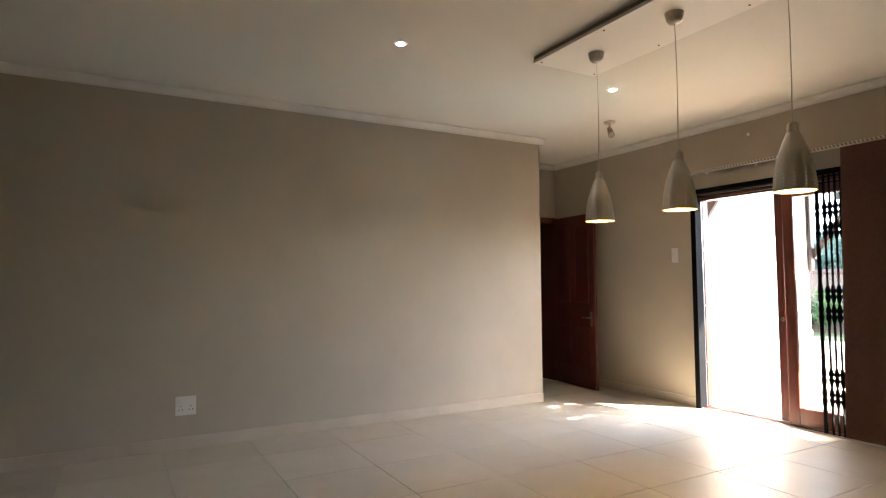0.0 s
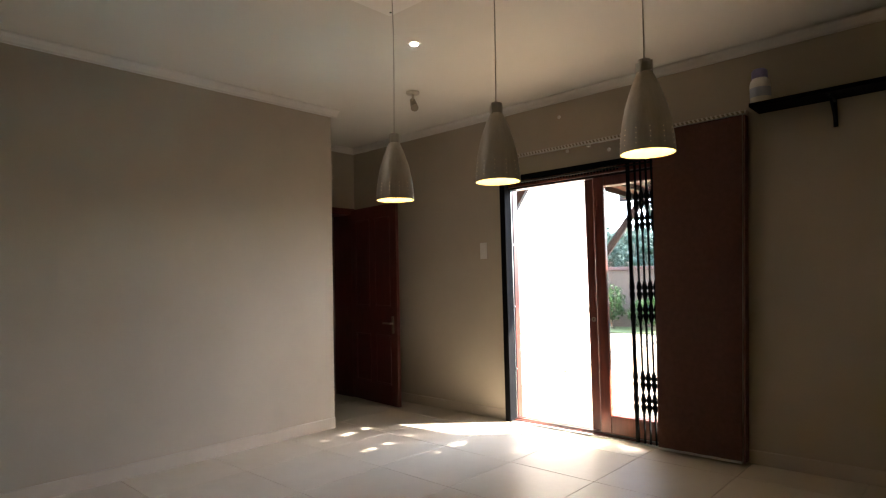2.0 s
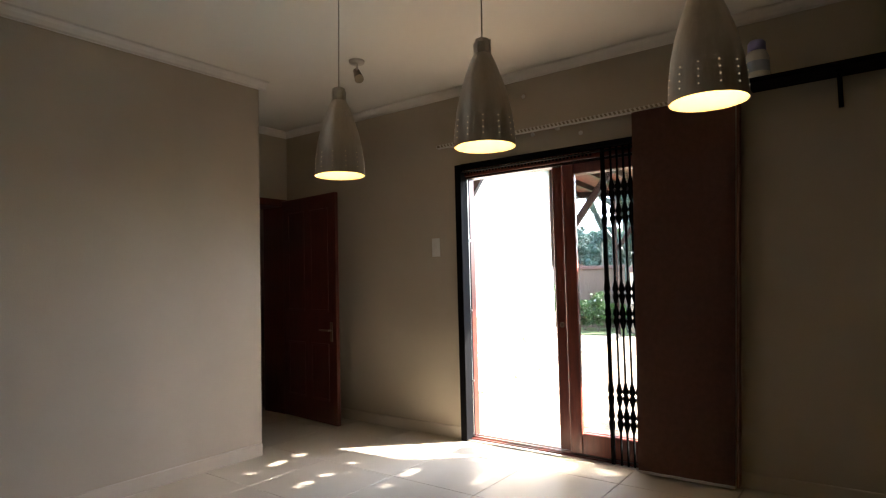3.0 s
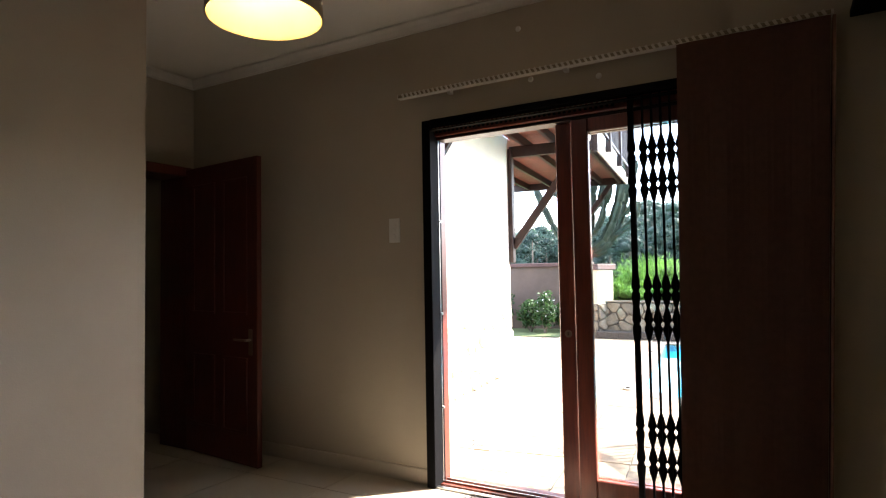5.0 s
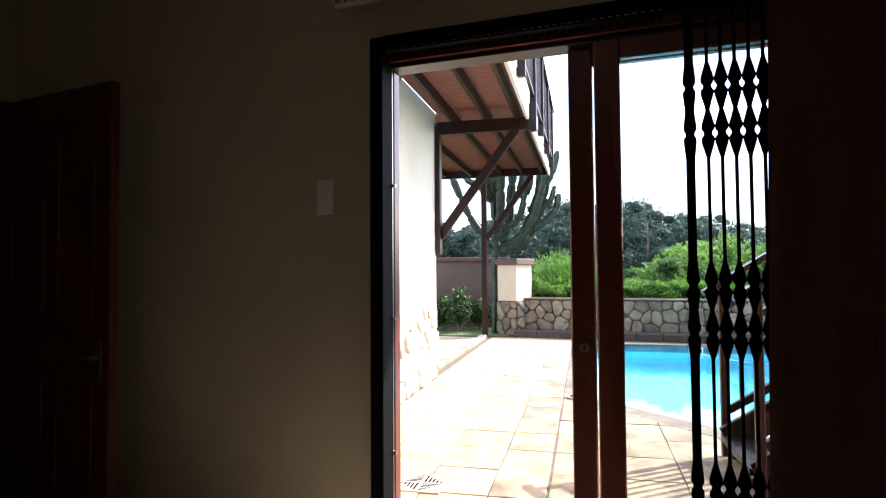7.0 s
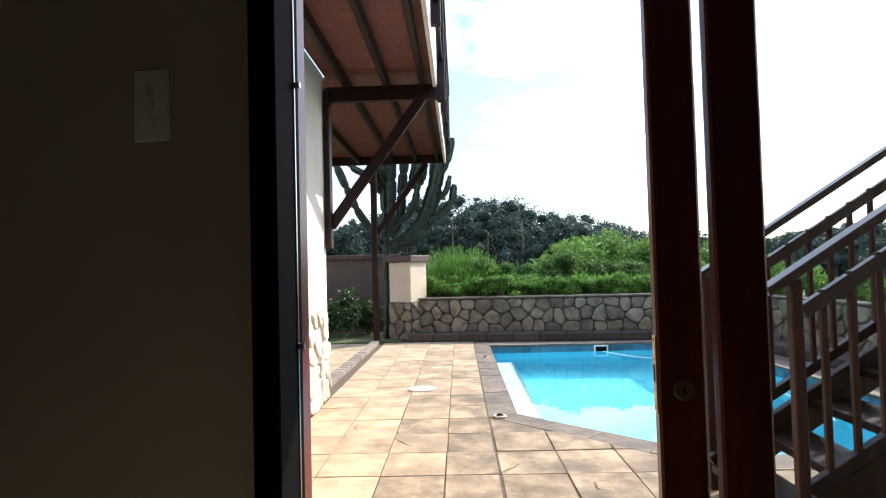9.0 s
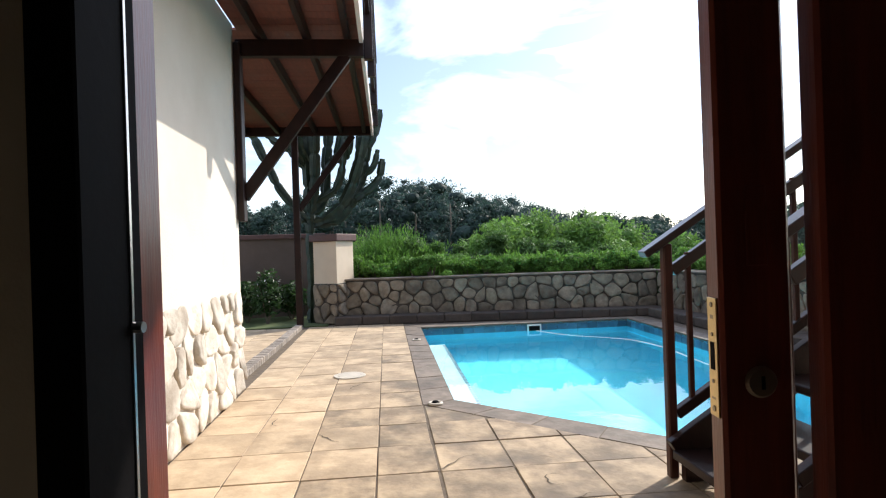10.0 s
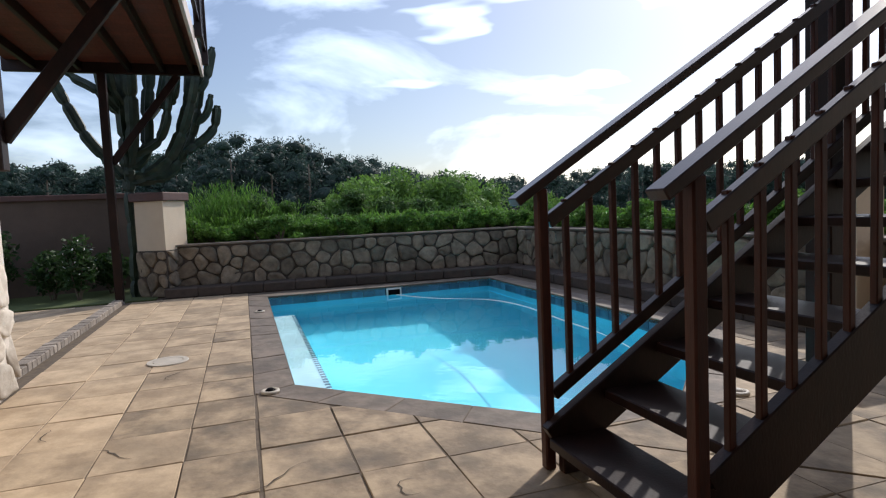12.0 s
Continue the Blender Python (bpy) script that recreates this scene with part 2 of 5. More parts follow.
def foliage(name, c1, c2, rough=0.65):
    m = mat(name, c1, c2, rough=rough, scale=1.4)
    n, l = m.node_tree.nodes, m.node_tree.links
    b = n["Principled BSDF"]
    g, hs, mr = n.new("ShaderNodeNewGeometry"), n.new("ShaderNodeHueSaturation"), n.new("ShaderNodeMapRange")
    mr.inputs["To Min"].default_value, mr.inputs["To Max"].default_value = 0.6, 1.45
    src = b.inputs["Base Color"].links[0].from_socket
    l.new(g.outputs["Random Per Island"], mr.inputs["Value"])
    l.new(mr.outputs["Result"], hs.inputs["Value"])
    l.new(src, hs.inputs["Color"])
    l.new(hs.outputs["Color"], b.inputs["Base Color"])
    tr, ad = n.new("ShaderNodeBsdfTranslucent"), n.new("ShaderNodeMixShader")
    l.new(hs.outputs["Color"], tr.inputs["Color"])
    ad.inputs["Fac"].default_value = 0.4
    l.new(b.outputs["BSDF"], ad.inputs[1])
    l.new(tr.outputs["BSDF"], ad.inputs[2])
    l.new(ad.outputs["Shader"], n["Material Output"].inputs["Surface"])
    return m


F_HEDGE = foliage("bright_hedge_leaf", (0.15, 0.31, 0.042), (0.052, 0.125, 0.020))
F_BUSH = foliage("bush_leaf", (0.15, 0.27, 0.05), (0.09, 0.18, 0.035))
F_BUSH2 = foliage("leafy_bush_leaf", (0.105, 0.205, 0.042), (0.042, 0.09, 0.022))
# Dark green pushed towards blue in place of haze over the distance
F_TREE = foliage("hazed_tree_leaf", (0.042, 0.076, 0.056), (0.02, 0.041, 0.034))
# Leaf green reduced so that it carries the bed's shade
F_SHADE = foliage("shade_dark_shrub_leaf", (0.045, 0.095, 0.024), (0.022, 0.055, 0.014))
# Backlit darkness of the arms is put into this skin colour
M_CACTUS = mat("euphorbia_skin", (0.015, 0.033, 0.016), (0.007, 0.017, 0.009), rough=0.55, scale=7, bump=0.2, c3=(0.10, 0.12, 0.07), stain=0.3, stain_scale=6)
M_BARK = mat("grey_bark", (0.16, 0.13, 0.10), (0.09, 0.07, 0.055), rough=0.9, scale=12, bump=0.5, bump_scale=40)
M_HILL = mat("far_scrub_hill", (0.095, 0.125, 0.05), (0.05, 0.075, 0.032), rough=0.95, scale=0.35, detail=9, c3=(0.17, 0.15, 0.08), stain=0.6, stain_scale=0.05)
M_FARWALL = mat("far_house_wall", (0.60, 0.55, 0.48), rough=0.8, scale=1)
M_FARROOF = mat("far_house_roof", (0.20, 0.12, 0.09), rough=0.8, scale=2)

# ---- small tools ----
BASE = {}


def thing(name, label, category, base=(0, 0, 0), m=None, group="", kind=""):
    ob = new(name)
    ob.empty_display_size = 0.1
    ob.matrix_world = (m or Matrix()) @ Matrix.Translation(base)
    BASE[ob.name] = Vector(base)
    return tagged(ob, label, category, group, kind)


def mesh(name, bm, material, smooth=False):
    me = bpy.data.meshes.new(name)
    bmesh.ops.recalc_face_normals(bm, faces=bm.faces)
    bm.to_mesh(me)
    bm.free()
    me.materials.append(material)
    if smooth:
        me.polygons.foreach_set("use_smooth", [True] * len(me.polygons))
    return me


def part(name, bm, material, parent, label="", smooth=False, kind=""):
    base = BASE.get(parent.name, Vector((0, 0, 0)))
    bmesh.ops.translate(bm, verts=bm.verts, vec=-base)
    ob = new(name, mesh(name, bm, material, smooth))
    ob.parent = parent
    BASE[ob.name] = base
    return tagged(ob, label, kind=kind)


def structure(name, bm, material, label, category, m=None, smooth=False):
    ob = new(name, mesh(name, bm, material, smooth))
    if m:
        ob.matrix_world = m
    BASE[ob.name] = Vector((0, 0, 0))
    return tagged(ob, label, category, kind="structure")


def box(bm, x0, x1, y0, y1, z0, z1, bevel=0.0):
    r = bmesh.ops.create_cube(bm, size=1.0, matrix=Matrix.Translation(((x0 + x1) / 2, (y0 + y1) / 2, (z0 + z1) / 2)) @ Matrix.Diagonal((abs(x1 - x0), abs(y1 - y0), abs(z1 - z0), 1)))
    if bevel:
        es = {e for v in r["verts"] for e in v.link_edges}
        bmesh.ops.bevel(bm, geom=list(es), offset=bevel, segments=1, affect="EDGES")
    return bm


def B(*a, bevel=0.0):
    return box(bmesh.new(), *a, bevel=bevel)


def beam(bm, a, b, w, h, bevel=0.004, up=(0, 0, 1)):
    """A squared timber from a to b, w across and h deep."""
    a, b = Vector(a), Vector(b)
    z = (b - a).normalized()
    x = z.cross(Vector(up))
    x = x.normalized() if x.length > 1e-4 else Vector((1, 0, 0))
    y = z.cross(x)
    m = Matrix((x, y, z)).transposed().to_4x4()
    m.translation = (a + b) / 2
    r = bmesh.ops.create_cube(bm, size=1.0, matrix=m @ Matrix.Diagonal((w, h, (b - a).length, 1)))
    if bevel:
        es = {e for v in r["verts"] for e in v.link_edges}
        bmesh.ops.bevel(bm, geom=list(es), offset=bevel, segments=1, affect="EDGES")
    return bm


def rod(bm, a, b, r0, r1=None, seg=10):
    a, b = Vector(a), Vector(b)
    q = (b - a).to_track_quat("Z", "Y").to_matrix().to_4x4()
    q.translation = (a + b) / 2
    bmesh.ops.create_cone(bm, cap_ends=True, segments=seg, radius1=r0, radius2=r0 if r1 is None else r1, depth=(b - a).length, matrix=q)
    return bm


def lathe(bm, profile, seg=28, at=(0, 0, 0)):
    rings = []
    for r, z in profile:
        rings.append([bm.verts.new((at[0] + r * math.cos(2 * math.pi * k / seg), at[1] + r * math.sin(2 * math.pi * k / seg), at[2] + z)) for k in range(seg)])
    for p, q in zip(rings, rings[1:]):
        for k in range(seg):
            bm.faces.new((p[k], p[(k + 1) % seg], q[(k + 1) % seg], q[k]))
    return bm


def clip(poly, a, b, c):
    """The part of a convex polygon where a*x + b*y <= c."""
    out = []
    for i, p in enumerate(poly):
        q = poly[(i + 1) % len(poly)]
        dp, dq = a * p[0] + b * p[1] - c, a * q[0] + b * q[1] - c
        if dp <= 0:
            out.append(p)
        if (dp < 0 < dq) or (dq < 0 < dp):
            s = dp / (dp - dq)
            out.append((p[0] + s * (q[0] - p[0]), p[1] + s * (q[1] - p[1])))
    return out


def area(poly):
    return 0.5 * sum(p[0] * q[1] - q[0] * p[1] for p, q in zip(poly, poly[1:] + poly[:1]))


def shrink(poly, d):
    """A convex polygon moved in by d along each side."""
    out, n = list(poly), len(poly)
    for i in range(n):
        p, q = poly[i], poly[(i + 1) % n]
        ex, ey = q[0] - p[0], q[1] - p[1]
        k = math.hypot(ex, ey)
        if k < 1e-6:
            continue
        nx, ny = ey / k, -ex / k
        out = clip(out, nx, ny, nx * p[0] + ny * p[1] - d)
        if len(out) < 3:
            return []
    return out


def slab(bm, poly, z0, z1, chamfer=0.0, lift=0.0):
    """A flat piece with softened top edges, from a convex outline."""
    rings = [[(*p, z0) for p in poly], [(*p, z1 - chamfer) for p in poly]]
    if chamfer:
        cx, cy = sum(p[0] for p in poly) / len(poly), sum(p[1] for p in poly) / len(poly)
        rings.append([(p[0] + (cx - p[0]) * chamfer / max(0.02, math.hypot(p[0] - cx, p[1] - cy)), p[1] + (cy - p[1]) * chamfer / max(0.02, math.hypot(p[0] - cx, p[1] - cy)), z1 + lift * random.uniform(-1, 1)) for p in poly])
    vs = [[bm.verts.new(c) for c in r] for r in rings]
    for p, q in zip(vs, vs[1:]):
        for k in range(len(p)):
            bm.faces.new((p[k], p[(k + 1) % len(p)], q[(k + 1) % len(p)], q[k]))
    bm.faces.new(vs[-1])
    return bm


def piece(name, bm, material, parent, m=None):
    ob = new(name, mesh(name, bm, material))
    ob.parent = parent
    if m:
        ob.matrix_basis = m
    return ob


# outdoor axes: origin at the annex wall's far corner, u along that wall, v towards the garden, level with the paving
G = -0.072
OUT = pose(9.42, 5.15, G, 0, 0, 6.0)
XW, XO = 4.978, 5.145                  # door wall, inner and outer face
YL, XE, YB = 4.806, 3.85, 5.90        # long wall's face, its end, the passage's back wall
ZC = 2.775

# ---- room ----
X0, Y0 = -3.2, -3.6
DY0, DY1, DZ = 1.95, 3.784, 2.15      # garden door opening
bm = B(X0 - 0.2, XO, Y0 - 0.2, YB + 1.6, -0.25, -0.012)
floor = structure("floor", bm, M_GROUT, "cream tiled floor with grey grout joints", "floor")
bm = B(X0 - 0.2, XO, Y0 - 0.2, YB + 1.6, ZC, ZC + 0.2)
structure("ceiling", bm, M_CEIL, "plain off-white painted plaster ceiling", "ceiling")
structure("wall_north", B(X0 - 0.2, XE, YL, YB + 0.2, -0.02, ZC + 0.01), M_WALL, "long taupe painted wall of the living room", "wall")
structure("wall_west", B(X0 - 0.2, X0, Y0 - 0.2, YL, -0.02, ZC + 0.01), M_WALL, "taupe painted end wall", "wall")
structure("wall_south", B(X0, XW, Y0 - 0.2, Y0, -0.02, ZC + 0.01), M_WALL, "taupe painted wall behind the walk", "wall")
bm = bmesh.new()
box(bm, XW, XO, Y0 - 0.2, DY0, -0.1, 3.3)
box(bm, XW, XO, DY1, YB + 1.6, -0.1, 3.3)
box(bm, XW, XO, DY0, DY1, DZ, 3.3)
box(bm, XW, XO, DY0, DY1, -0.1, -0.015)
structure("wall_east", bm, M_WALL, "taupe painted wall around the garden door", "wall")
# passage's back wall with its doorway
PX0, PX1, PZ = 3.94, 4.86, 2.06
bm = bmesh.new()
box(bm, XE, PX0, YB, YB + 0.15, -0.02, ZC + 0.01)
box(bm, PX1, XW, YB, YB + 0.15, -0.02, ZC + 0.01)
box(bm, PX0, PX1, YB, YB + 0.15, PZ, ZC + 0.01)
structure("wall_passage", bm, M_WALL, "taupe wall with the doorway of the passage", "wall")
bm = bmesh.new()
box(bm, XE - 0.4, XW, YB + 1.5, YB + 1.6, -0.02, ZC + 0.01)
box(bm, XE - 0.5, XE - 0.4, YB + 0.2, YB + 1.6, -0.02, ZC + 0.01)
structure("wall_back_room", bm, M_WALL, "dark wall of the room behind the doorway", "wall")


def run(bm, a, b, prof):
    """A moulding of profile (out, up) along a to b; out is to the left of the way."""
    a, b = Vector((*a, 0)), Vector((*b, 0))
    d = (b - a).normalized()
    o = Vector((-d.y, d.x, 0))
    ra = [bm.verts.new(a + o * p + Vector((0, 0, z))) for p, z in prof]
    rb = [bm.verts.new(b + o * p + Vector((0, 0, z))) for p, z in prof]
    n = len(prof)
    for k in range(n):
        bm.faces.new((ra[k], ra[(k + 1) % n], rb[(k + 1) % n], rb[k]))
    bm.faces.new(ra)
    bm.faces.new(rb[::-1])


CORN = [(0.0, ZC - 0.065), (0.012, ZC - 0.065), (0.014, ZC - 0.052), (0.03, ZC - 0.030), (0.052, ZC - 0.015), (0.056, ZC - 0.003), (0.0, ZC - 0.003)]
bm = bmesh.new()
run(bm, (XE + 0.056, YL), (X0, YL), [(p, z) for p, z in CORN])
run(bm, (XW, Y0), (XW, YB), CORN)
run(bm, (XW, YB), (XE, YB), CORN)
run(bm, (X0, YL), (X0, Y0), CORN)
run(bm, (X0, Y0), (XW, Y0), CORN)
structure("trim_cornice", bm, M_CORN, "narrow white coved cornice", "cornice")
SK = [(0.0, 0.0), (0.011, 0.0), (0.011, 0.085), (0.008, 0.09), (0.0, 0.09)]
bm = bmesh.new()
run(bm, (XE, YL), (X0, YL), SK)
run(bm, (XW, DY1 + 0.005), (XW, YB), SK)
run(bm, (XW, Y0), (XW, DY0), SK)
run(bm, (X0, YL), (X0, Y0), SK)
run(bm, (X0, Y0), (XW, Y0), SK)
baseboard = structure("baseboard", bm, M_SKIRT, "low cream tile skirting along the walls", "skirting")

# ---- garden door: steel gate frame, timber frame, two sliding leaves ----
door = thing("door_1", "sliding timber garden door with glass leaves, half open", "door", (5.1, 2.9, 0), kind="structure")
fr = part("timber_frame", B(5.057, XO, 3.745, DY1, 0.0, 2.105, bevel=0.003), M_WOODRED, door)
part("timber_frame", B(4.99, XO, DY0, DY0 + 0.05, 0.0, 2.105, bevel=0.003), M_WOODRED, door)
part("timber_head", B(4.99, XO, DY0 + 0.05, 3.735, 2.06, DZ, bevel=0.003), M_WOODRED, door)
part("head_track", B(5.01, 5.11, DY0 + 0.05, 3.735, 2.042, 2.06, bevel=0.003), M_DARKWOOD, door)
part("sill", B(4.99, XO + 0.02, DY0, 3.735, -0.012, 0.012, bevel=0.004), M_WOODRED, door)
part("sill_track", B(5.030, 5.038, DY0 + 0.05, 3.735, 0.012, 0.022), M_CHROME, door, "worn metal track")
part("sill_track", B(5.078, 5.086, DY0 + 0.05, 3.735, 0.012, 0.022), M_CHROME, door, "worn metal track")


def leaf(x0, x1, ya, yb, stile):
    """One sliding leaf from ya (free edge) to yb."""
    lf = part("sliding_leaf", B(x0, x1, ya - stile, ya, 0.025, 2.04, bevel=0.005), M_WOODRED, door)
    part("stile", B(x0, x1, yb, yb + stile, 0.025, 2.04, bevel=0.005), M_WOODRED, lf)
    part("top_rail", B(x0, x1, yb + stile, ya - stile, 1.965, 2.04, bevel=0.005), M_WOODRED, lf)
    part("bottom_rail", B(x0, x1, yb + stile, ya - stile, 0.025, 0.17, bevel=0.005), M_WOODRED, lf)
    xm = (x0 + x1) / 2
    g = part("glass_pane", B(xm - 0.003, xm + 0.003, yb + stile - 0.008, ya - stile + 0.008, 0.165, 1.97), M_GLASS, lf)
    g.visible_shadow = False
    return lf


L1 = leaf(5.046, 5.086, 3.0, 2.10, 0.09)
L2 = leaf(4.998, 5.038, 2.9, 2.00, 0.092)
# lock: brass faceplate in the leaf's edge, keyhole and pull on its face
PLZ = 0.858                             # foot of the lock's faceplate
part("lock_faceplate", B(5.0535, 5.0785, 3.0, 3.0025, PLZ, PLZ + 0.152, bevel=0.0008), M_BRASS, L1, "worn brass lock plate")
for z, r in ((0.143, 0.0035), (0.105, 0.0026), (0.045, 0.0026), (0.010, 0.004)):
    part("screw", rod(bmesh.new(), (5.066, 3.0025, PLZ + z), (5.066, 3.0035, PLZ + z), r, seg=12), M_BARE, L1)
part("latch_slot", B(5.061, 5.071, 3.0025, 3.0034, PLZ + 0.06, PLZ + 0.095), M_BLACK, L1)
part("stamped_mark", B(5.062, 5.070, 3.0025, 3.0029, PLZ + 0.125, PLZ + 0.130), M_BARE, L1)
part("stamped_mark", B(5.061, 5.071, 3.0025, 3.0029, PLZ + 0.022, PLZ + 0.025), M_BARE, L1)
bm = bmesh.new()
lathe(bm, [(0.0, 0.006), (0.017, 0.006), (0.020, 0.002), (0.020, 0.0)], 20)
bmesh.ops.transform(bm, matrix=pose(5.0460, 2.9530, 0.905, 0, -90, 0), verts=bm.verts)
part("keyhole_rose", bm, M_BARE, L1, "small round metal keyhole rose")
part("keyhole", B(5.0385, 5.0401, 2.9510, 2.9550, 0.897, 0.913), M_BLACK, L1)
part("pull_recess", B(5.0435, 5.0465, 2.9400, 2.9660, 1.05, 1.15, bevel=0.001), M_WOODRED, L1)

gate = thing("security_gate", "black steel folding trellis gate, pushed open", "gate", (4.96, 2.9, 0))
part("gate_jamb", B(4.93, 5.055, 3.727, 3.783, 0.0, DZ - 0.003, bevel=0.003), M_BLACK, gate)
part("gate_jamb", B(4.93, 4.976, DY0 - 0.01, DY0 + 0.05, 0.0, DZ, bevel=0.003), M_BLACK, gate)
part("gate_head", B(4.93, 4.976, DY0 + 0.05, 3.727, 2.108, DZ, bevel=0.003), M_BLACK, gate)
part("gate_head_lip", B(4.933, 4.973, DY0 + 0.05, 3.727, 2.085, 2.092), M_BLACK, gate)
part("bottom_track", B(4.942, 4.970, DY0 + 0.05, 3.727, 0.0, 0.010), M_CHROME, gate, "thin metal floor track")
part("jamb_strip", B(5.024, 5.029, 3.7245, 3.7268, 0.02, 2.08), M_CHROME, gate, "bare metal edge strip")
for z in (0.45, 1.0, 1.55):
    part("lock_keep", rod(bmesh.new(), (5.026, 3.7245, z), (5.026, 3.712, z), 0.007, seg=10), M_CHROME, gate)
# Upper bits stand in for dashes of light; black ones edge the lip below
for k in range(38):
    y = 2.66 + k * 0.028
    part("track_tooth", B(4.935, 4.940, y, y + 0.014, 2.092, 2.097), M_BARE, gate, "small metal bit in place of a light dash")
    part("track_tooth", B(4.968, 4.973, y, y + 0.014, 2.074, 2.085), M_BLACK, gate)
# stacked flat bars that flare and meet at three lattice belts
BELTS = (0.385, 1.055, 1.735)
GP = 0.0427
SIL = [(-0.165, 0.0055), (-0.112, 0.0203), (-0.096, 0.0203), (-0.086, 0.0135), (-0.076, 0.0135), (-0.066, 0.0203), (-0.052, 0.0203), (0.0, 0.0065)]
SIL = SIL + [(-z, w) for z, w in SIL[-2::-1]]


def trellis_bar(y, half):
    zs = [(0.012, half)]
    for b in BELTS:
        zs += [(b + z, max(w, half)) for z, w in SIL]
    zs.append((2.108, half))
    bm = bmesh.new()
    fr_, bk = [[[bm.verts.new((x, y + s * w, z)) for s in (-1, 1)] for z, w in zs] for x in (4.952, 4.960)]
    for k in range(len(zs) - 1):
        bm.faces.new((fr_[k][0], fr_[k][1], fr_[k + 1][1], fr_[k + 1][0]))
        bm.faces.new((bk[k][1], bk[k][0], bk[k + 1][0], bk[k + 1][1]))
        for s in (0, 1):
            bm.faces.new((fr_[k][s], bk[k][s], bk[k + 1][s], fr_[k + 1][s]))
    box(bm, 4.946, 4.966, y - half * 0.8, y + half * 0.8, 0.012, 2.106)
    part("trellis_bar", bm, M_BLACK, gate)


trellis_bar(2.578, 0.0145)
for k in range(10):
    trellis_bar(2.5215 - k * GP, 0.0055)
for b in BELTS:
    for z in (-0.104, -0.059, 0.059, 0.104):
        for k in range(9):
            part("rivet", rod(bmesh.new(), (4.944, 2.5 - k * GP, b + z), (4.952, 2.5 - k * GP, b + z), 0.0045, seg=8), M_BLACK, gate)

# ---- blind and its rail ----
rail = thing("blind_rail", "long white metal track of the panel blind", "curtain rail", (4.93, 2.8, 2.3))
part("track", B(4.915, 4.955, 1.72, 3.945, 2.304, 2.328, bevel=0.002), M_RAIL, rail)
# Flat dull strip stands in for the shaded gaps between gliders
part("groove", B(4.9125, 4.9148, 1.73, 3.935, 2.307, 2.325), M_BARE, rail, "dull strip behind the gliders")
for k in range(72):
    y = 1.75 + k * 0.0302
    bm = bmesh.new()
    beam(bm, (4.910, y, 2.305), (4.910, y + 0.012, 2.327), 0.005, 0.012, bevel=0)
    part("glider", bm, M_RAIL, rail)
for y in (1.9, 2.9, 3.6):
    part("bracket", B(4.94, XW, y - 0.012, y + 0.012, 2.289, 2.319, bevel=0.002), M_RAIL, rail)
blind = thing("panel_blind", "dark brown fabric panel blind, drawn aside", "blind", (4.9, 2.06, 0.03))
for k in range(3):
    x = 4.872 + 0.022 * k
    y0, y1 = 1.735 + 0.006 * k, 2.342 - 0.012 * k
    lean = lambda y, z: y + (1 - z / 2.28) * (0.10 + (0.045 - 0.10) * (y - y0) / (y1 - y0))
    bm = bmesh.new()
    n = 26
    cols = []
    for i in range(n + 1):
        y = y0 + (y1 - y0) * i / n
        cols.append([bm.verts.new((x + 0.003 * math.sin(i * 0.9 + z * 1.3 + k), lean(y, z), z)) for z in (0.03, 0.7, 1.4, 2.288)])
    for a, b in zip(cols, cols[1:]):
        for j in range(3):
            bm.faces.new((a[j], b[j], b[j + 1], a[j + 1]))
    bmesh.ops.solidify(bm, geom=bm.faces[:], thickness=0.003)
    part("fabric_panel", bm, M_BLIND, blind)
    part("bottom_bar", B(x - 0.005, x + 0.005, lean(y0, 0), lean(y1, 0), 0.015, 0.03, bevel=0.001), M_RAIL, blind, "slim pale bottom bar")
bm = bmesh.new()
for z0, z1 in ((0.02, 1.2), (1.2, 2.288)):
    beam(bm, (4.912, 1.722 + (1 - z0 / 2.28) * 0.10, z0), (4.912, 1.722 + (1 - z1 / 2.28) * 0.10, z1), 0.074, 0.012, bevel=0.002, up=(0, 1, 0))
part("fabric_return", bm, M_BLIND, blind)

# ---- inner door in the passage ----
pd = thing("door_2", "open red-brown timber passage door with lever handle", "door", (4.70, 5.72, 0), kind="structure")
part("door_frame", B(PX0, PX0 + 0.06, YB - 0.15, YB + 0.15, 0, PZ, bevel=0.004), M_DOOR, pd)
part("door_frame", B(PX1 - 0.06, PX1, YB - 0.15, YB + 0.15, 0, PZ, bevel=0.004), M_DOOR, pd)
part("door_frame", B(PX0 + 0.06, PX1 - 0.06, YB - 0.15, YB + 0.15, PZ - 0.07, PZ, bevel=0.004), M_DOOR, pd)
hinge = pose(4.81, YB - 0.16, 0.008, 0, 0, -96.0)
# leaf lies along its own x, from the hinge out
W = 0.83
lfm = new("door_leaf", mesh("door_leaf", B(0, W, -0.02, 0.02, 0, 2.03, bevel=0.004), M_DOOR))
lfm.parent = pd
lfm.matrix_parent_inverse = pd.matrix_world.inverted()
lfm.matrix_basis = hinge
BASE[lfm.name] = Vector((0, 0, 0))
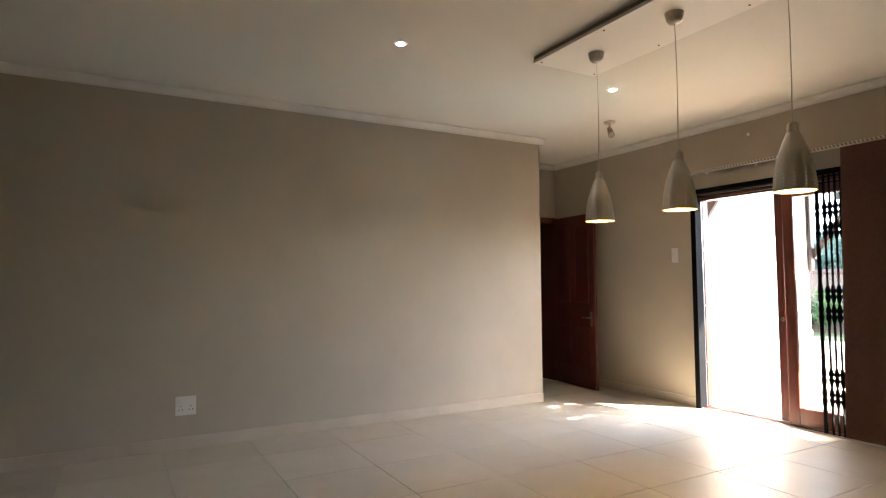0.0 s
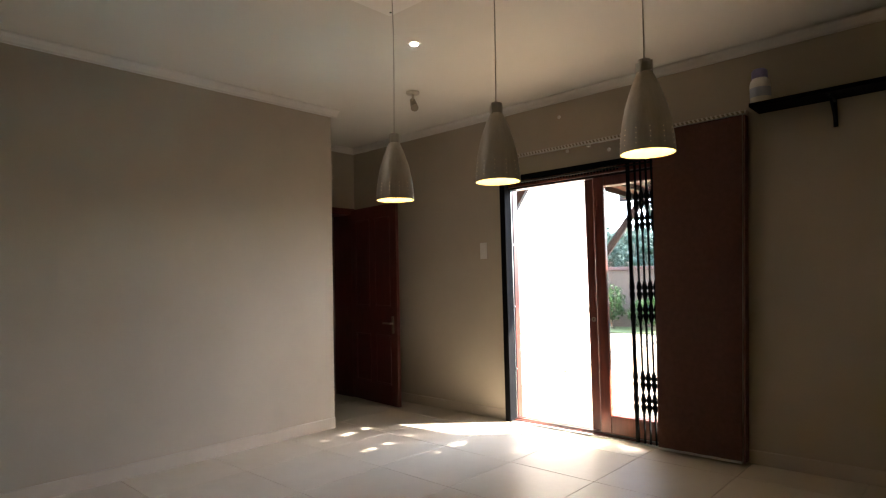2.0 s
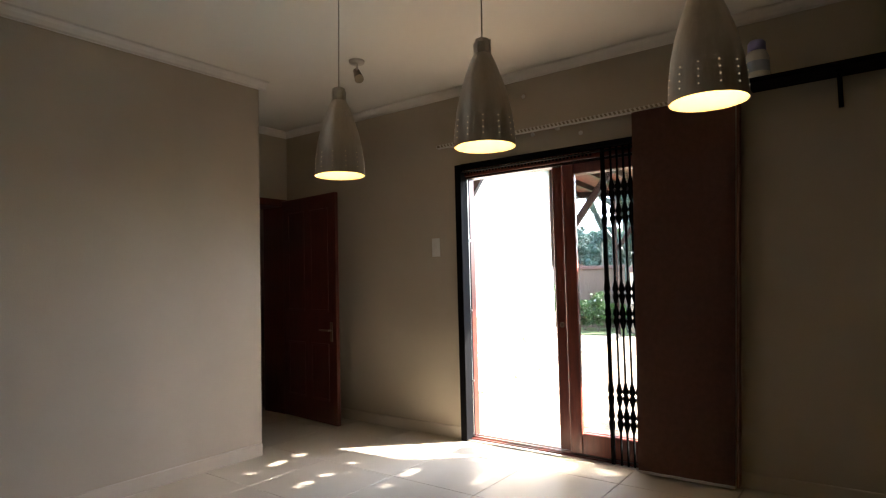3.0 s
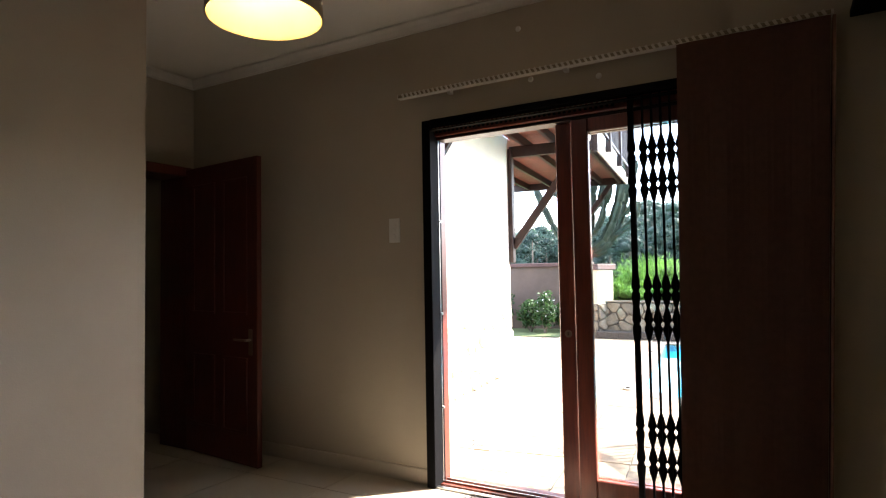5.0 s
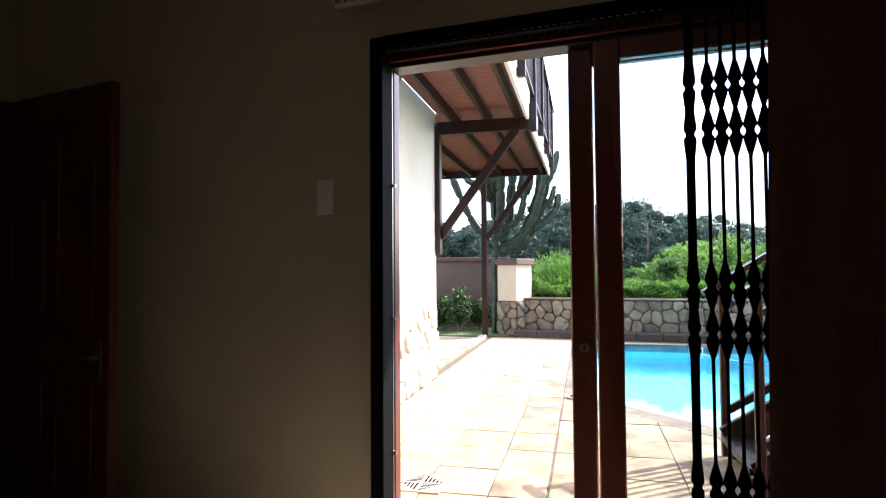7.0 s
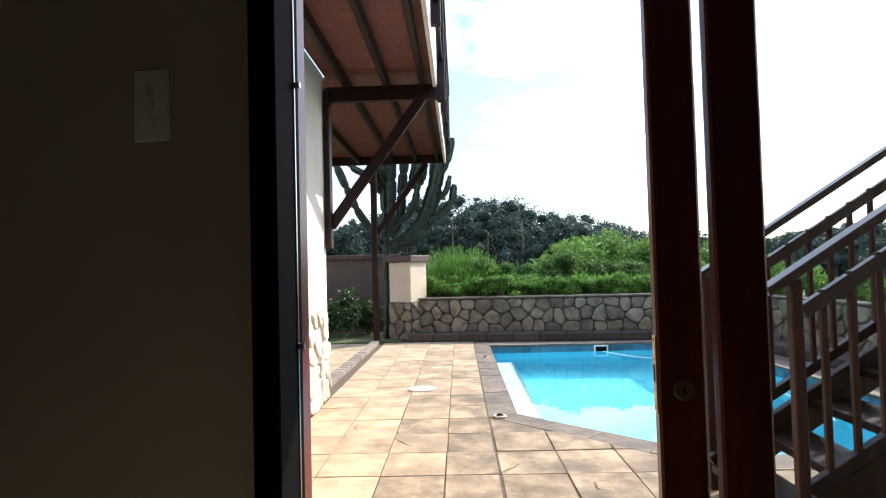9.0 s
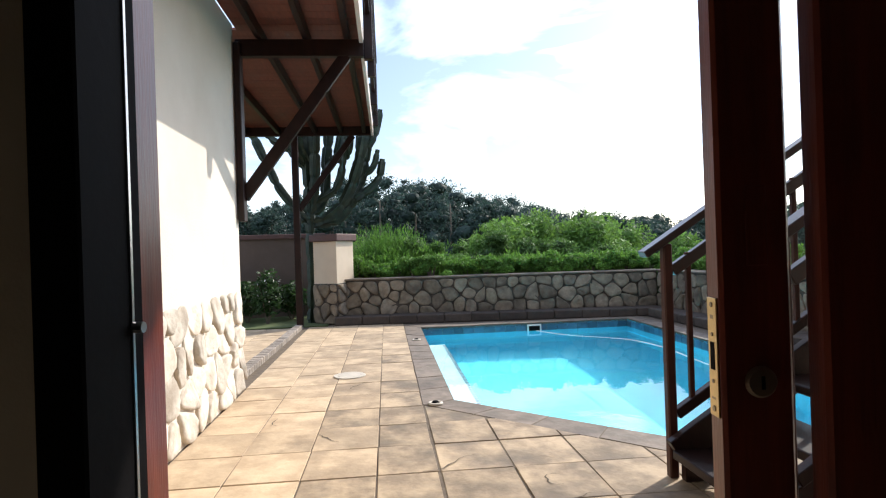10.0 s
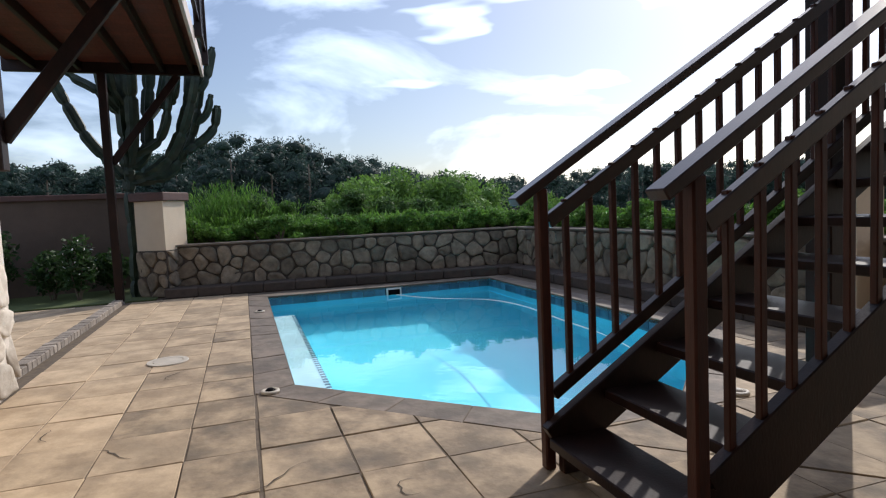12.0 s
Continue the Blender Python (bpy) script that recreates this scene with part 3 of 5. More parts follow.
for x0, x1, z0, z1 in ((0.10, 0.37, 0.98, 1.90), (0.46, 0.73, 0.98, 1.90), (0.10, 0.37, 0.20, 0.70), (0.46, 0.73, 0.20, 0.70)):
    for s in (-1, 1):
        bm = bmesh.new()
        for a in ((x0, x1, z0, z0 + 0.02), (x0, x1, z1 - 0.02, z1), (x0, x0 + 0.02, z0 + 0.02, z1 - 0.02), (x1 - 0.02, x1, z0 + 0.02, z1 - 0.02)):
            box(bm, a[0], a[1], s * 0.0203, s * 0.028, a[2], a[3], bevel=0.003)
        part("panel_moulding", bm, M_DOOR, lfm)
for s in (-1, 1):
    bm = B(W - 0.085, W - 0.045, s * 0.0205, s * 0.026, 0.72, 0.89, bevel=0.002)
    rod(bm, (W - 0.065, s * 0.02, 0.82), (W - 0.065, s * 0.065, 0.82), 0.009)
    rod(bm, (W - 0.068, s * 0.06, 0.82), (W - 0.19, s * 0.06, 0.82), 0.009, 0.007)
    part("lever_handle", bm, M_BARE, lfm, "satin metal lever handle")

# ---- timber balcony on the annex ----
deck = thing("timber_balcony", "dark timber balcony with boarded soffit and railing", "balcony", (0, 0, 1.46), OUT)
ZB = 2.92 - G                           # beam's top above the paving
part("wall_post", B(-0.05, 0.07, -0.065, -0.01, 1.46, ZB + 0.02, bevel=0.006), M_DARKWOOD, deck)
part("cross_beam", beam(bmesh.new(), (0.05, -0.01, ZB - 0.01), (0.05, -1.13, ZB - 0.01), 0.07, 0.15), M_DARKWOOD, deck)
part("brace", beam(bmesh.new(), (0.05, -0.04, 1.67), (0.05, -0.97, ZB - 0.07), 0.06, 0.10), M_DARKWOOD, deck)
part("post", B(4.13, 4.23, 0.06, 0.16, 0.03, ZB + 0.05, bevel=0.006), M_DARKWOOD, deck, "tall slim dark timber post")
part("cross_beam", beam(bmesh.new(), (4.2, 1.2, ZB + 0.12), (4.2, -1.10, ZB + 0.12), 0.07, 0.17), M_DARKWOOD, deck)
part("brace", beam(bmesh.new(), (4.2, 0.07, 1.86), (4.2, -0.80, ZB + 0.03), 0.06, 0.09), M_DARKWOOD, deck)
part("cross_beam", beam(bmesh.new(), (-3.45, -0.01, ZB - 0.01), (-3.45, -1.13, ZB - 0.01), 0.07, 0.15), M_DARKWOOD, deck)
part("brace", beam(bmesh.new(), (-3.45, -0.05, 1.62), (-3.45, -0.91, ZB - 0.07), 0.06, 0.10), M_DARKWOOD, deck)
part("wall_post", B(-3.51, -3.39, -0.065, -0.01, 1.46, ZB - 0.09, bevel=0.006), M_DARKWOOD, deck)
for v in (-0.22, -0.62, -0.98):
    part("joist", beam(bmesh.new(), (-4.1, v, ZB + 0.115), (4.25, v, ZB + 0.115), 0.05, 0.11), M_DARKWOOD, deck)
part("joist", beam(bmesh.new(), (0.1, 0.35, ZB + 0.115), (4.25, 0.35, ZB + 0.115), 0.05, 0.11), M_DARKWOOD, deck)
part("joist", beam(bmesh.new(), (0.1, 0.85, ZB + 0.115), (4.25, 0.85, ZB + 0.115), 0.05, 0.11), M_DARKWOOD, deck)
k = 0
u = -4.1
while u < 4.22:
    v1 = 1.15 if u > 0.03 else -0.012
    part("board", B(u, u + 0.136, -1.08, v1, ZB + 0.172, ZB + 0.196), M_SOFFIT, deck)
    u += 0.14
part("fascia", B(-4.1, 4.26, -1.125, -1.09, ZB + 0.03, ZB + 0.23, bevel=0.004), M_FASCIA, deck, "pale painted fascia board")
for u in np.arange(-3.82, 4.3, 1.3):
    part("rail_post", B(u - 0.04, u + 0.04, -1.21, -1.13, ZB - 0.10 if abs(u - 0.08) < 0.1 else ZB + 0.13, ZB + 1.2, bevel=0.005), M_DARKWOOD, deck)
part("top_rail", B(-4.1, 4.28, -1.22, -1.12, ZB + 1.2, ZB + 1.24, bevel=0.005), M_DARKWOOD, deck)
part("bottom_rail", B(-4.1, 4.28, -1.19, -1.15, ZB + 0.30, ZB + 0.34, bevel=0.003), M_DARKWOOD, deck)
for i, u in enumerate(np.arange(-3.5, 4.22, 0.105)):
    part("baluster", B(u - 0.011, u + 0.011, -1.181, -1.159, ZB + 0.34, ZB + 1.2), M_DARKWOOD, deck)

# ---- annex wall ----
bm = B(-4.42, 0.0, 0.0, 0.25, 0.0, 3.22 - 0.05)
box(bm, -0.25, 0.0, 0.25, 5.0, 0.0, 3.17)
annex = structure("wall_annex", bm, M_PLASTER, "cream plastered garden wall above a stone base", "wall", OUT)


def cells(w, h, size, aspect=1.25):
    """Uneven convex cells that fill w by h, by relaxed seeds."""
    pts = []
    nx, nz = max(1, round(w / (size * aspect))), max(1, round(h / size))
    for j in range(nz):
        for i in range(nx):
            pts.append([(i + 0.5 + 0.5 * (j % 2) - 0.25 + random.uniform(-0.46, 0.46)) * w / nx, (j + 0.5 + random.uniform(-0.38, 0.38)) * h / nz])
    out = []
    for a, p in enumerate(pts):
        poly = [(0.0, 0.0), (w, 0.0), (w, h), (0.0, h)]
        for b, q in enumerate(pts):
            if a != b and abs(p[0] - q[0]) < 4 * size and abs(p[1] - q[1]) < 4 * size:
                dx, dz = q[0] - p[0], q[1] - p[1]
                poly = clip(poly, dx, dz, dx * (p[0] + q[0]) / 2 + dz * (p[1] + q[1]) / 2)
                if len(poly) < 3:
                    break
        if len(poly) >= 3 and area(poly) > 0.004:
            out.append(poly)
    return out


def rounded(poly, n=1):
    for _ in range(n):
        poly = [c for p, q in zip(poly, poly[1:] + poly[:1]) for c in ((0.78 * p[0] + 0.22 * q[0], 0.78 * p[1] + 0.22 * q[1]), (0.22 * p[0] + 0.78 * q[0], 0.22 * p[1] + 0.78 * q[1]))]
    return poly


def stonework(parent, m, w, h, size, proud, material, gap=0.008):
    """Field stones over a face: m puts x along it, y up and z out of it."""
    for poly in cells(w, h, size):
        p = shrink(poly, gap)
        if len(p) < 3 or area(p) < 0.003:
            continue
        p = rounded(p, 2)
        cx, cz = sum(c[0] for c in p) / len(p), sum(c[1] for c in p) / len(p)
        d = proud * random.uniform(0.45, 1.4)
        tx, tz = random.uniform(-0.14, 0.14), random.uniform(-0.14, 0.14)
        bm = bmesh.new()
        rings = []
        for s, o in ((1.0, -0.01), (0.985, d * 0.6), (0.94, d * 0.95), (0.72, d * 1.05), (0.38, d * 1.02)):
            rings.append([bm.verts.new(((c[0] - cx) * s, (c[1] - cz) * s, o + (0 if o < 0 else (c[0] - cx) * tx + (c[1] - cz) * tz + random.uniform(-0.2, 0.2) * d))) for c in p])
        for a, b in zip(rings, rings[1:]):
            for k in range(len(a)):
                bm.faces.new((a[k], a[(k + 1) % len(a)], b[(k + 1) % len(a)], b[k]))
        bm.faces.new(rings[-1])
        for f in bm.faces:
            f.smooth = True
        ob = new("stone", mesh("stone", bm, material))
        ob.parent = parent
        ob.matrix_basis = m @ Matrix.Translation((cx, cz, 0))


# ---- the stairs ----
RISE, GO, ST_U0, ST_U1, ST_V, NT = 0.163, 0.258, -3.31, -2.51, -2.62, 15
stair = thing("garden_stairs", "dark stained open timber stairs with two railings", "stairs", (-2.9, -2.6, 0), OUT)
SL = RISE / GO


def line(v):
    """Height of the tread nosings over the paving at v."""
    return RISE + (ST_V - v) * SL


VEND = ST_V - GO * NT
for u in (ST_U0 + 0.03, ST_U1 - 0.03):
    part("stringer", beam(bmesh.new(), (u, ST_V - 0.02, line(ST_V - 0.02) - 0.055), (u, VEND, line(VEND) - 0.065), 0.05, 0.18), M_DARKWOOD, stair)
    part("stringer_foot", B(u - 0.024, u + 0.024, ST_V - 0.21, ST_V - 0.046, 0.0, 0.13, bevel=0.004), M_DARKWOOD, stair)
for k in range(NT):
    v = ST_V - k * GO
    part("tread", B(ST_U0 + 0.055, ST_U1 - 0.055, v - 0.24, v + 0.02, RISE * (k + 1) - 0.042, RISE * (k + 1), bevel=0.005), M_DARKWOOD, stair)
for u, s in ((ST_U0, -1), (ST_U1, 1)):
    un = u + s * 0.025
    part("newel_post", B(un - 0.023, un + 0.023, ST_V - 0.043, ST_V + 0.003, 0.0, 1.15, bevel=0.006), M_REDPOST, stair)
    hr = lambda v, h: (un, v, 1.098 + (ST_V + 0.1 - v) * SL + h)
    part("handrail", beam(bmesh.new(), hr(ST_V + 0.10, 0), hr(VEND, 0), 0.078, 0.036), M_GLOSSRAIL, stair)
    part("upper_rail", beam(bmesh.new(), hr(ST_V - 0.045, -0.175), hr(VEND, -0.175), 0.04, 0.055), M_GLOSSRAIL, stair)
    part("lower_rail", beam(bmesh.new(), hr(ST_V - 0.045, -0.88), hr(VEND, -0.88), 0.045, 0.05), M_DARKWOOD, stair)
    v = ST_V - 0.13
    while v > VEND + 0.05:
        z0, z1 = hr(v, -0.90)[2], hr(v, -0.138)[2]
        part("baluster", B(un - 0.0125, un + 0.0125, v - 0.0125, v + 0.0125, z0, z1, bevel=0.003), M_REDPOST, stair)
        v -= 0.113
# unseen landing over the patio, where the stairs lead; shades the doorway; visible post
land = thing("upper_deck", "assumed dark timber upper deck shading the doorway, on a square post", "deck", (-2.5, -4.4, 0), OUT)
part("post", B(-2.42, -2.27, -4.45, -4.30, 0.0, 3.28, bevel=0.006), M_DARKWOOD, land, "thick square timber post")
part("deck_beam", beam(bmesh.new(), (-2.72, -2.2, 3.37), (-2.72, -4.40, 3.37), 0.08, 0.18), M_DARKWOOD, land)
part("deck_beam", beam(bmesh.new(), (-2.53, -4.42, 3.37), (-2.53, -6.4, 3.37), 0.08, 0.18), M_DARKWOOD, land)
# boards cross the stairs; further along a wide slot per three dapples the floor
for k in range(9):
    for i in range(3 if k > 1 else 4):
        v = -2.184 - 0.47 * k - 0.134 * i
        part("board", B(-4.30, -2.67 if v > -4.3 else -2.49, v - (0.131 if i < 3 else 0.066), v, 3.46, 3.49), M_SOFFIT, land)
for u in (-3.90, -3.46, -3.17, -2.93):
    part("joist", B(u - 0.022, u + 0.022, -6.4, -2.2, 3.36, 3.458), M_DARKWOOD, land)
part("wall_plate", B(-4.30, -4.22, -6.4, -2.2, 3.28, 3.46, bevel=0.004), M_DARKWOOD, land)
part("deck_beam", beam(bmesh.new(), (-4.22, -2.24, 3.37), (-2.77, -2.24, 3.37), 0.08, 0.18), M_DARKWOOD, land)

# ---- pool ----
PU0, PU1, PV0, PV1, CH = -1.92, 3.63, -4.98, -1.755, 1.18     # edges, and the corner cut
POOL = [(PU1, PV1), (PU0 + CH, PV1), (PU0, PV1 - CH), (PU0, PV0 + CH), (PU0 + CH, PV0), (PU1, PV0)]
WATER, DEEP = -0.115, -1.30
bm = bmesh.new()
top = [bm.verts.new((*p, -0.02)) for p in POOL]
low = [bm.verts.new((*p, DEEP)) for p in POOL]
for k in range(6):
    bm.faces.new((top[k], top[(k + 1) % 6], low[(k + 1) % 6], low[k]))
bm.faces.new(low)
pool = structure("swimming_pool", bm, M_POOL, "pale blue plastered swimming pool with cut corners", "pool", OUT)
bm = B(-0.75, 2.75, PV1 - 0.27, PV1 - 0.006, DEEP + 0.01, WATER - 0.10, bevel=0.01)
part("ledge", bm, M_LEDGE, pool, "white underwater ledge along one side")
u = -0.72
while u < 2.7:
    part("ledge_tile", B(u, u + 0.035, PV1 - 0.275, PV1 - 0.235, WATER - 0.105, WATER - 0.094), M_MOSAIC, pool)
    u += 0.07
# waterline band of mosaic tiles
for k in range(6):
    a, b = Vector((*POOL[k], 0)), Vector((*POOL[(k + 1) % 6], 0))
    d = (b - a)
    n = max(1, int(d.length / 0.155))
    inw = Vector((d.y, -d.x, 0)).normalized() * -1
    c0 = Vector((0.8, -3.3, 0))
    if (c0 - a).dot(inw) < 0:
        inw = -inw
    for i in range(n):
        p, q = a + d * (i + 0.03) / n, a + d * (i + 0.97) / n
        bm = bmesh.new()
        beam(bm, p + inw * 0.006 + Vector((0, 0, -0.115)), q + inw * 0.006 + Vector((0, 0, -0.115)), 0.008, 0.15, bevel=0)
        piece("band_tile", bm, M_MOSAIC, pool)
bm = bmesh.new()
bm.faces.new([bm.verts.new((*p, WATER)) for p in shrink(POOL if area(POOL) > 0 else POOL[::-1], 0.012)])
water = structure("water", bm, M_WATER, "clear still pool water", "water", OUT)
if water.data.polygons[0].normal.z < 0:
    water.data.flip_normals()
water.visible_shadow = False
sk = thing("skimmer_box", "black pool skimmer opening in a white frame", "skimmer", (3.6, -3.5, -0.2), OUT)
part("frame", B(3.595, 3.615, -3.60, -3.38, -0.19, -0.03, bevel=0.003), M_WHITE, sk)
part("mouth", B(3.585, 3.596, -3.575, -3.405, -0.17, -0.05), M_BLACK, sk)
# floating hose of the pool cleaner
cu = bpy.data.curves.new("hose", "CURVE")
cu.dimensions, cu.bevel_depth, cu.bevel_resolution = "3D", 0.008, 2
sp = cu.splines.new("NURBS")
hp = [(3.5, -3.5, WATER), (2.9, -3.75, WATER), (2.6, -4.2, WATER - 0.01), (2.3, -4.5, WATER), (1.5, -4.62, WATER), (0.6, -4.5, WATER), (-0.2, -4.55, WATER), (-0.7, -4.4, WATER - 0.03)]
sp.points.add(len(hp) - 1)
for p, c in zip(sp.points, hp):
    p.co = (*c, 1)
sp.use_endpoint_u = True
cu.materials.append(M_WHITE)
hose = new("pool_hose", cu)
hose.matrix_world = OUT
tagged(hose, "thin white cleaner hose floating on the pool", "hose")

# ---- garden walls ----
FW = [Vector((4.66, -0.45, 0)), Vector((4.12, -5.72, 0))]      # foot of the far stone wall's face
wang = math.degrees(math.atan2(FW[1].y - FW[0].y, FW[1].x - FW[0].x))
FL = (FW[1] - FW[0]).length
FWM = OUT @ pose(FW[0].x, FW[0].y, 0, 0, 0, wang)               # x along the wall to the corner, y away from the pool
WH = 0.725


def stone_wall(name, m, length, label):
    w = structure(name, B(0, length, 0.02, 0.32, -0.1, WH - 0.03), M_MORTAR, label, "wall", m)
    part("capping", B(-0.02, length + 0.02, -0.015, 0.36, WH - 0.03, WH, bevel=0.008), M_COPING, w, "thin weathered cement capping")
    return w


wall_far = stone_wall("wall_pool", FWM, FL, "low garden wall of grey field stones")
RWM = OUT @ pose(FW[1].x, FW[1].y, 0, 0, 0, 182.0)              # side wall, back towards the house
wall_side = stone_wall("wall_side", RWM, 6.6, "low side wall of grey field stones")
# plinth step along both
kerb = thing("pool_plinth", "brown stone plinth step below the garden wall", "kerb", (0, 0, 0), FWM, kind="structure")
x = 0.0
while x < FL - 0.36:
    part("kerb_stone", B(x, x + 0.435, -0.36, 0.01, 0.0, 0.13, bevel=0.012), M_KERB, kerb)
    x += 0.44
kerb2 = thing("side_plinth", "brown stone plinth step below the side wall", "kerb", (0, 0, 0), RWM, kind="structure")
x = 0.37
while x < 6.3:
    part("kerb_stone", B(x, x + 0.435, -0.36, 0.01, 0.0, 0.13, bevel=0.012), M_KERB, kerb2)
    x += 0.44
# pier at the wall's end
PIM = OUT @ pose(4.43, -0.466, 0, 0, 0, -31.0)
pier = structure("wall_pier", B(0.02, 0.50, 0.02, 0.48, -0.05, 1.36), M_PIER, "cream square garden pier on a stone foot", "pier", PIM)
part("stone_base", B(0.014, 0.506, 0.014, 0.486, -0.05, 0.665), M_MORTAR, pier, "dark mortar bed of the stone foot")
part("cap", B(-0.03, 0.55, -0.03, 0.53, 1.36, 1.48, bevel=0.012), M_CAP, pier, "dark red-brown coping")
PJM = OUT @ pose(-1.36, -5.72, 0, 0, 0, 180.0)
pier2 = structure("wall_pier", B(-0.13, 0.13, 0.02, 0.30, -0.05, 1.18), M_PIER, "cream square pier beside the side wall", "pier", PJM)
part("cap", B(-0.17, 0.17, -0.02, 0.34, 1.18, 1.29, bevel=0.012), M_CAP, pier2, "dark red-brown coping")
GWM = OUT @ pose(6.3, -0.1, 0, 0, 0, 96.0)
gw = structure("wall_garden", B(0, 9.0, 0.0, 0.22, -0.1, 1.46), M_SHADEWALL, "boundary wall in brown plaster darkened for its shade", "wall", GWM)
part("cap", B(0, 9.0, -0.04, 0.26, 1.46, 1.55, bevel=0.01), M_CAP, gw, "dark red-brown coping")
part("stone_foot", B(0, 9.0, -0.05, -0.004, -0.1, 0.66, bevel=0.01), M_STONE2, gw)

# ---- distance: land, far woods, houses ----


def land_z(x, y):
    """Height of the land: level round the house, a valley behind the garden, then wooded hills."""
    r = x - 14.0
    if r <= 2.5:
        return -0.10
    a = math.atan2(y - 3.2, x - 5.0)
    down = -5.5 * min(1.0, (r - 2.5) / 26.0) ** 1.3
    rise = max(0.0, r - 42.0) * 0.05
    return -0.10 + down + min(rise, 7.5) + min(1.0, max(0.0, (r - 30.0) / 50.0)) * min(11.0, max(0.0, a - 0.17) * 75.0) + 0.5 * noise.noise((x * 0.05, y * 0.05, 0)) * min(1, r / 12)


bm = bmesh.new()
xs = list(np.linspace(-60, 13.0, 8)) + list(np.linspace(13.5, 60, 60)) + list(np.linspace(63, 200, 40)) + [260, 400, 800, 2000]
ys = [-2000, -700, -400] + list(np.linspace(-250, -70, 30)) + list(np.linspace(-66, 66, 80)) + list(np.linspace(70, 250, 30)) + [400, 700, 2000]
grid = [[bm.verts.new((x, y, land_z(x, y) - (0.22 if x < 13.2 else 0.0) - (1.3 if 7.0 < x < 13.3 and -0.9 < y < 4.0 else 0.0))) for y in ys] for x in xs]
for i in range(len(xs) - 1):
    for j in range(len(ys) - 1):
        bm.faces.new((grid[i][j], grid[i + 1][j], grid[i + 1][j + 1], grid[i][j + 1]))
# the sheet lies below floor and pool near the house
for row in grid:
    for v in row:
        if -8 < v.co.x < 13.8 and -12 < v.co.y < 12:
            v.co.z = -1.8
structure("ground", bm, M_HILL, "grassy valley and scrub hills behind the garden", "ground", smooth=True)


def leaves(bm, centre, radii, count, size, up=0.0, seed_shell=0.55):
    """Small leaf quads scattered through a lumpy crown."""
    c = Vector(centre)
    for _ in range(count):
        d = Vector((random.gauss(0, 1), random.gauss(0, 1), random.gauss(0, 1))).normalized()
        r = random.uniform(seed_shell, 1.0) ** 0.6 * (0.82 + 0.3 * noise.noise(d * 2.3 + c))
        p = c + Vector((d.x * radii[0], d.y * radii[1], d.z * radii[2])) * r
        a = Vector((random.gauss(0, 1), random.gauss(0, 1), random.gauss(0, 0.7) + up)).normalized()
        b = a.cross(Vector((random.gauss(0, 1), random.gauss(0, 1), random.gauss(0, 1)))).normalized()
        s = size * random.uniform(0.6, 1.3)
        bm.faces.new([bm.verts.new(q) for q in (p - a * s, p + b * s * 0.42, p + a * s, p - b * s * 0.42)])


def canopy(name, parent, lobes, per, size, material, seed, core=0.72):
    """Far crowns: a dense lumpy heart in each lobe, with many leaf tips round it. lobes: rows of x, y, z, radius."""
    g = np.random.RandomState(seed)
    L = np.array(lobes)
    L[:, :3] -= np.array(BASE[parent.name])
    n = len(L) * per
    c = np.repeat(L, per, axis=0)
    d = g.normal(size=(n, 3))
    d /= np.linalg.norm(d, axis=1)[:, None]
    r = g.uniform(0.4, 1.08, n) * c[:, 3]
    p = c[:, :3] + d * r[:, None] * np.array((1, 1, 0.75))
    a, b = g.normal(size=(n, 3)), g.normal(size=(n, 3))
    a /= np.linalg.norm(a, axis=1)[:, None]
    b /= np.linalg.norm(b, axis=1)[:, None]
    s = size * g.uniform(0.6, 1.4, n)[:, None]
    co = np.stack((p - a * s, p + a * s, p + b * s * 0.8), 1).reshape(-1, 3)
    bmc = bmesh.new()
    bmesh.ops.create_icosphere(bmc, subdivisions=1, radius=1.0)
    bv = np.array([v.co[:] for v in bmc.verts])
    bf = np.array([[v.index for v in f.verts] for f in bmc.faces])
    bmc.free()
    wob = 1 + 0.35 * g.uniform(-1, 1, (len(L), len(bv), 1))
    cv = (L[:, None, :3] + bv[None] * wob * (L[:, None, 3:4] * core) * np.array((1, 1, 0.75))).reshape(-1, 3)
    cf = (bf[None] + (np.arange(len(L)) * len(bv))[:, None, None] + len(co)).reshape(-1)
    vs = np.concatenate((co, cv))
    idx = np.concatenate((np.arange(len(co)), cf)).astype(np.int32)
    me = bpy.data.meshes.new(name)
    me.vertices.add(len(vs))
    me.vertices.foreach_set("co", vs.astype(np.float32).ravel())
    me.loops.add(len(idx))
    me.loops.foreach_set("vertex_index", idx)
    me.polygons.add(len(idx) // 3)
    me.polygons.foreach_set("loop_start", np.arange(0, len(idx), 3, dtype=np.int32))
    me.update(calc_edges=True)
    me.materials.append(material)
    ob = new(name, me)
    ob.parent = parent
    return ob


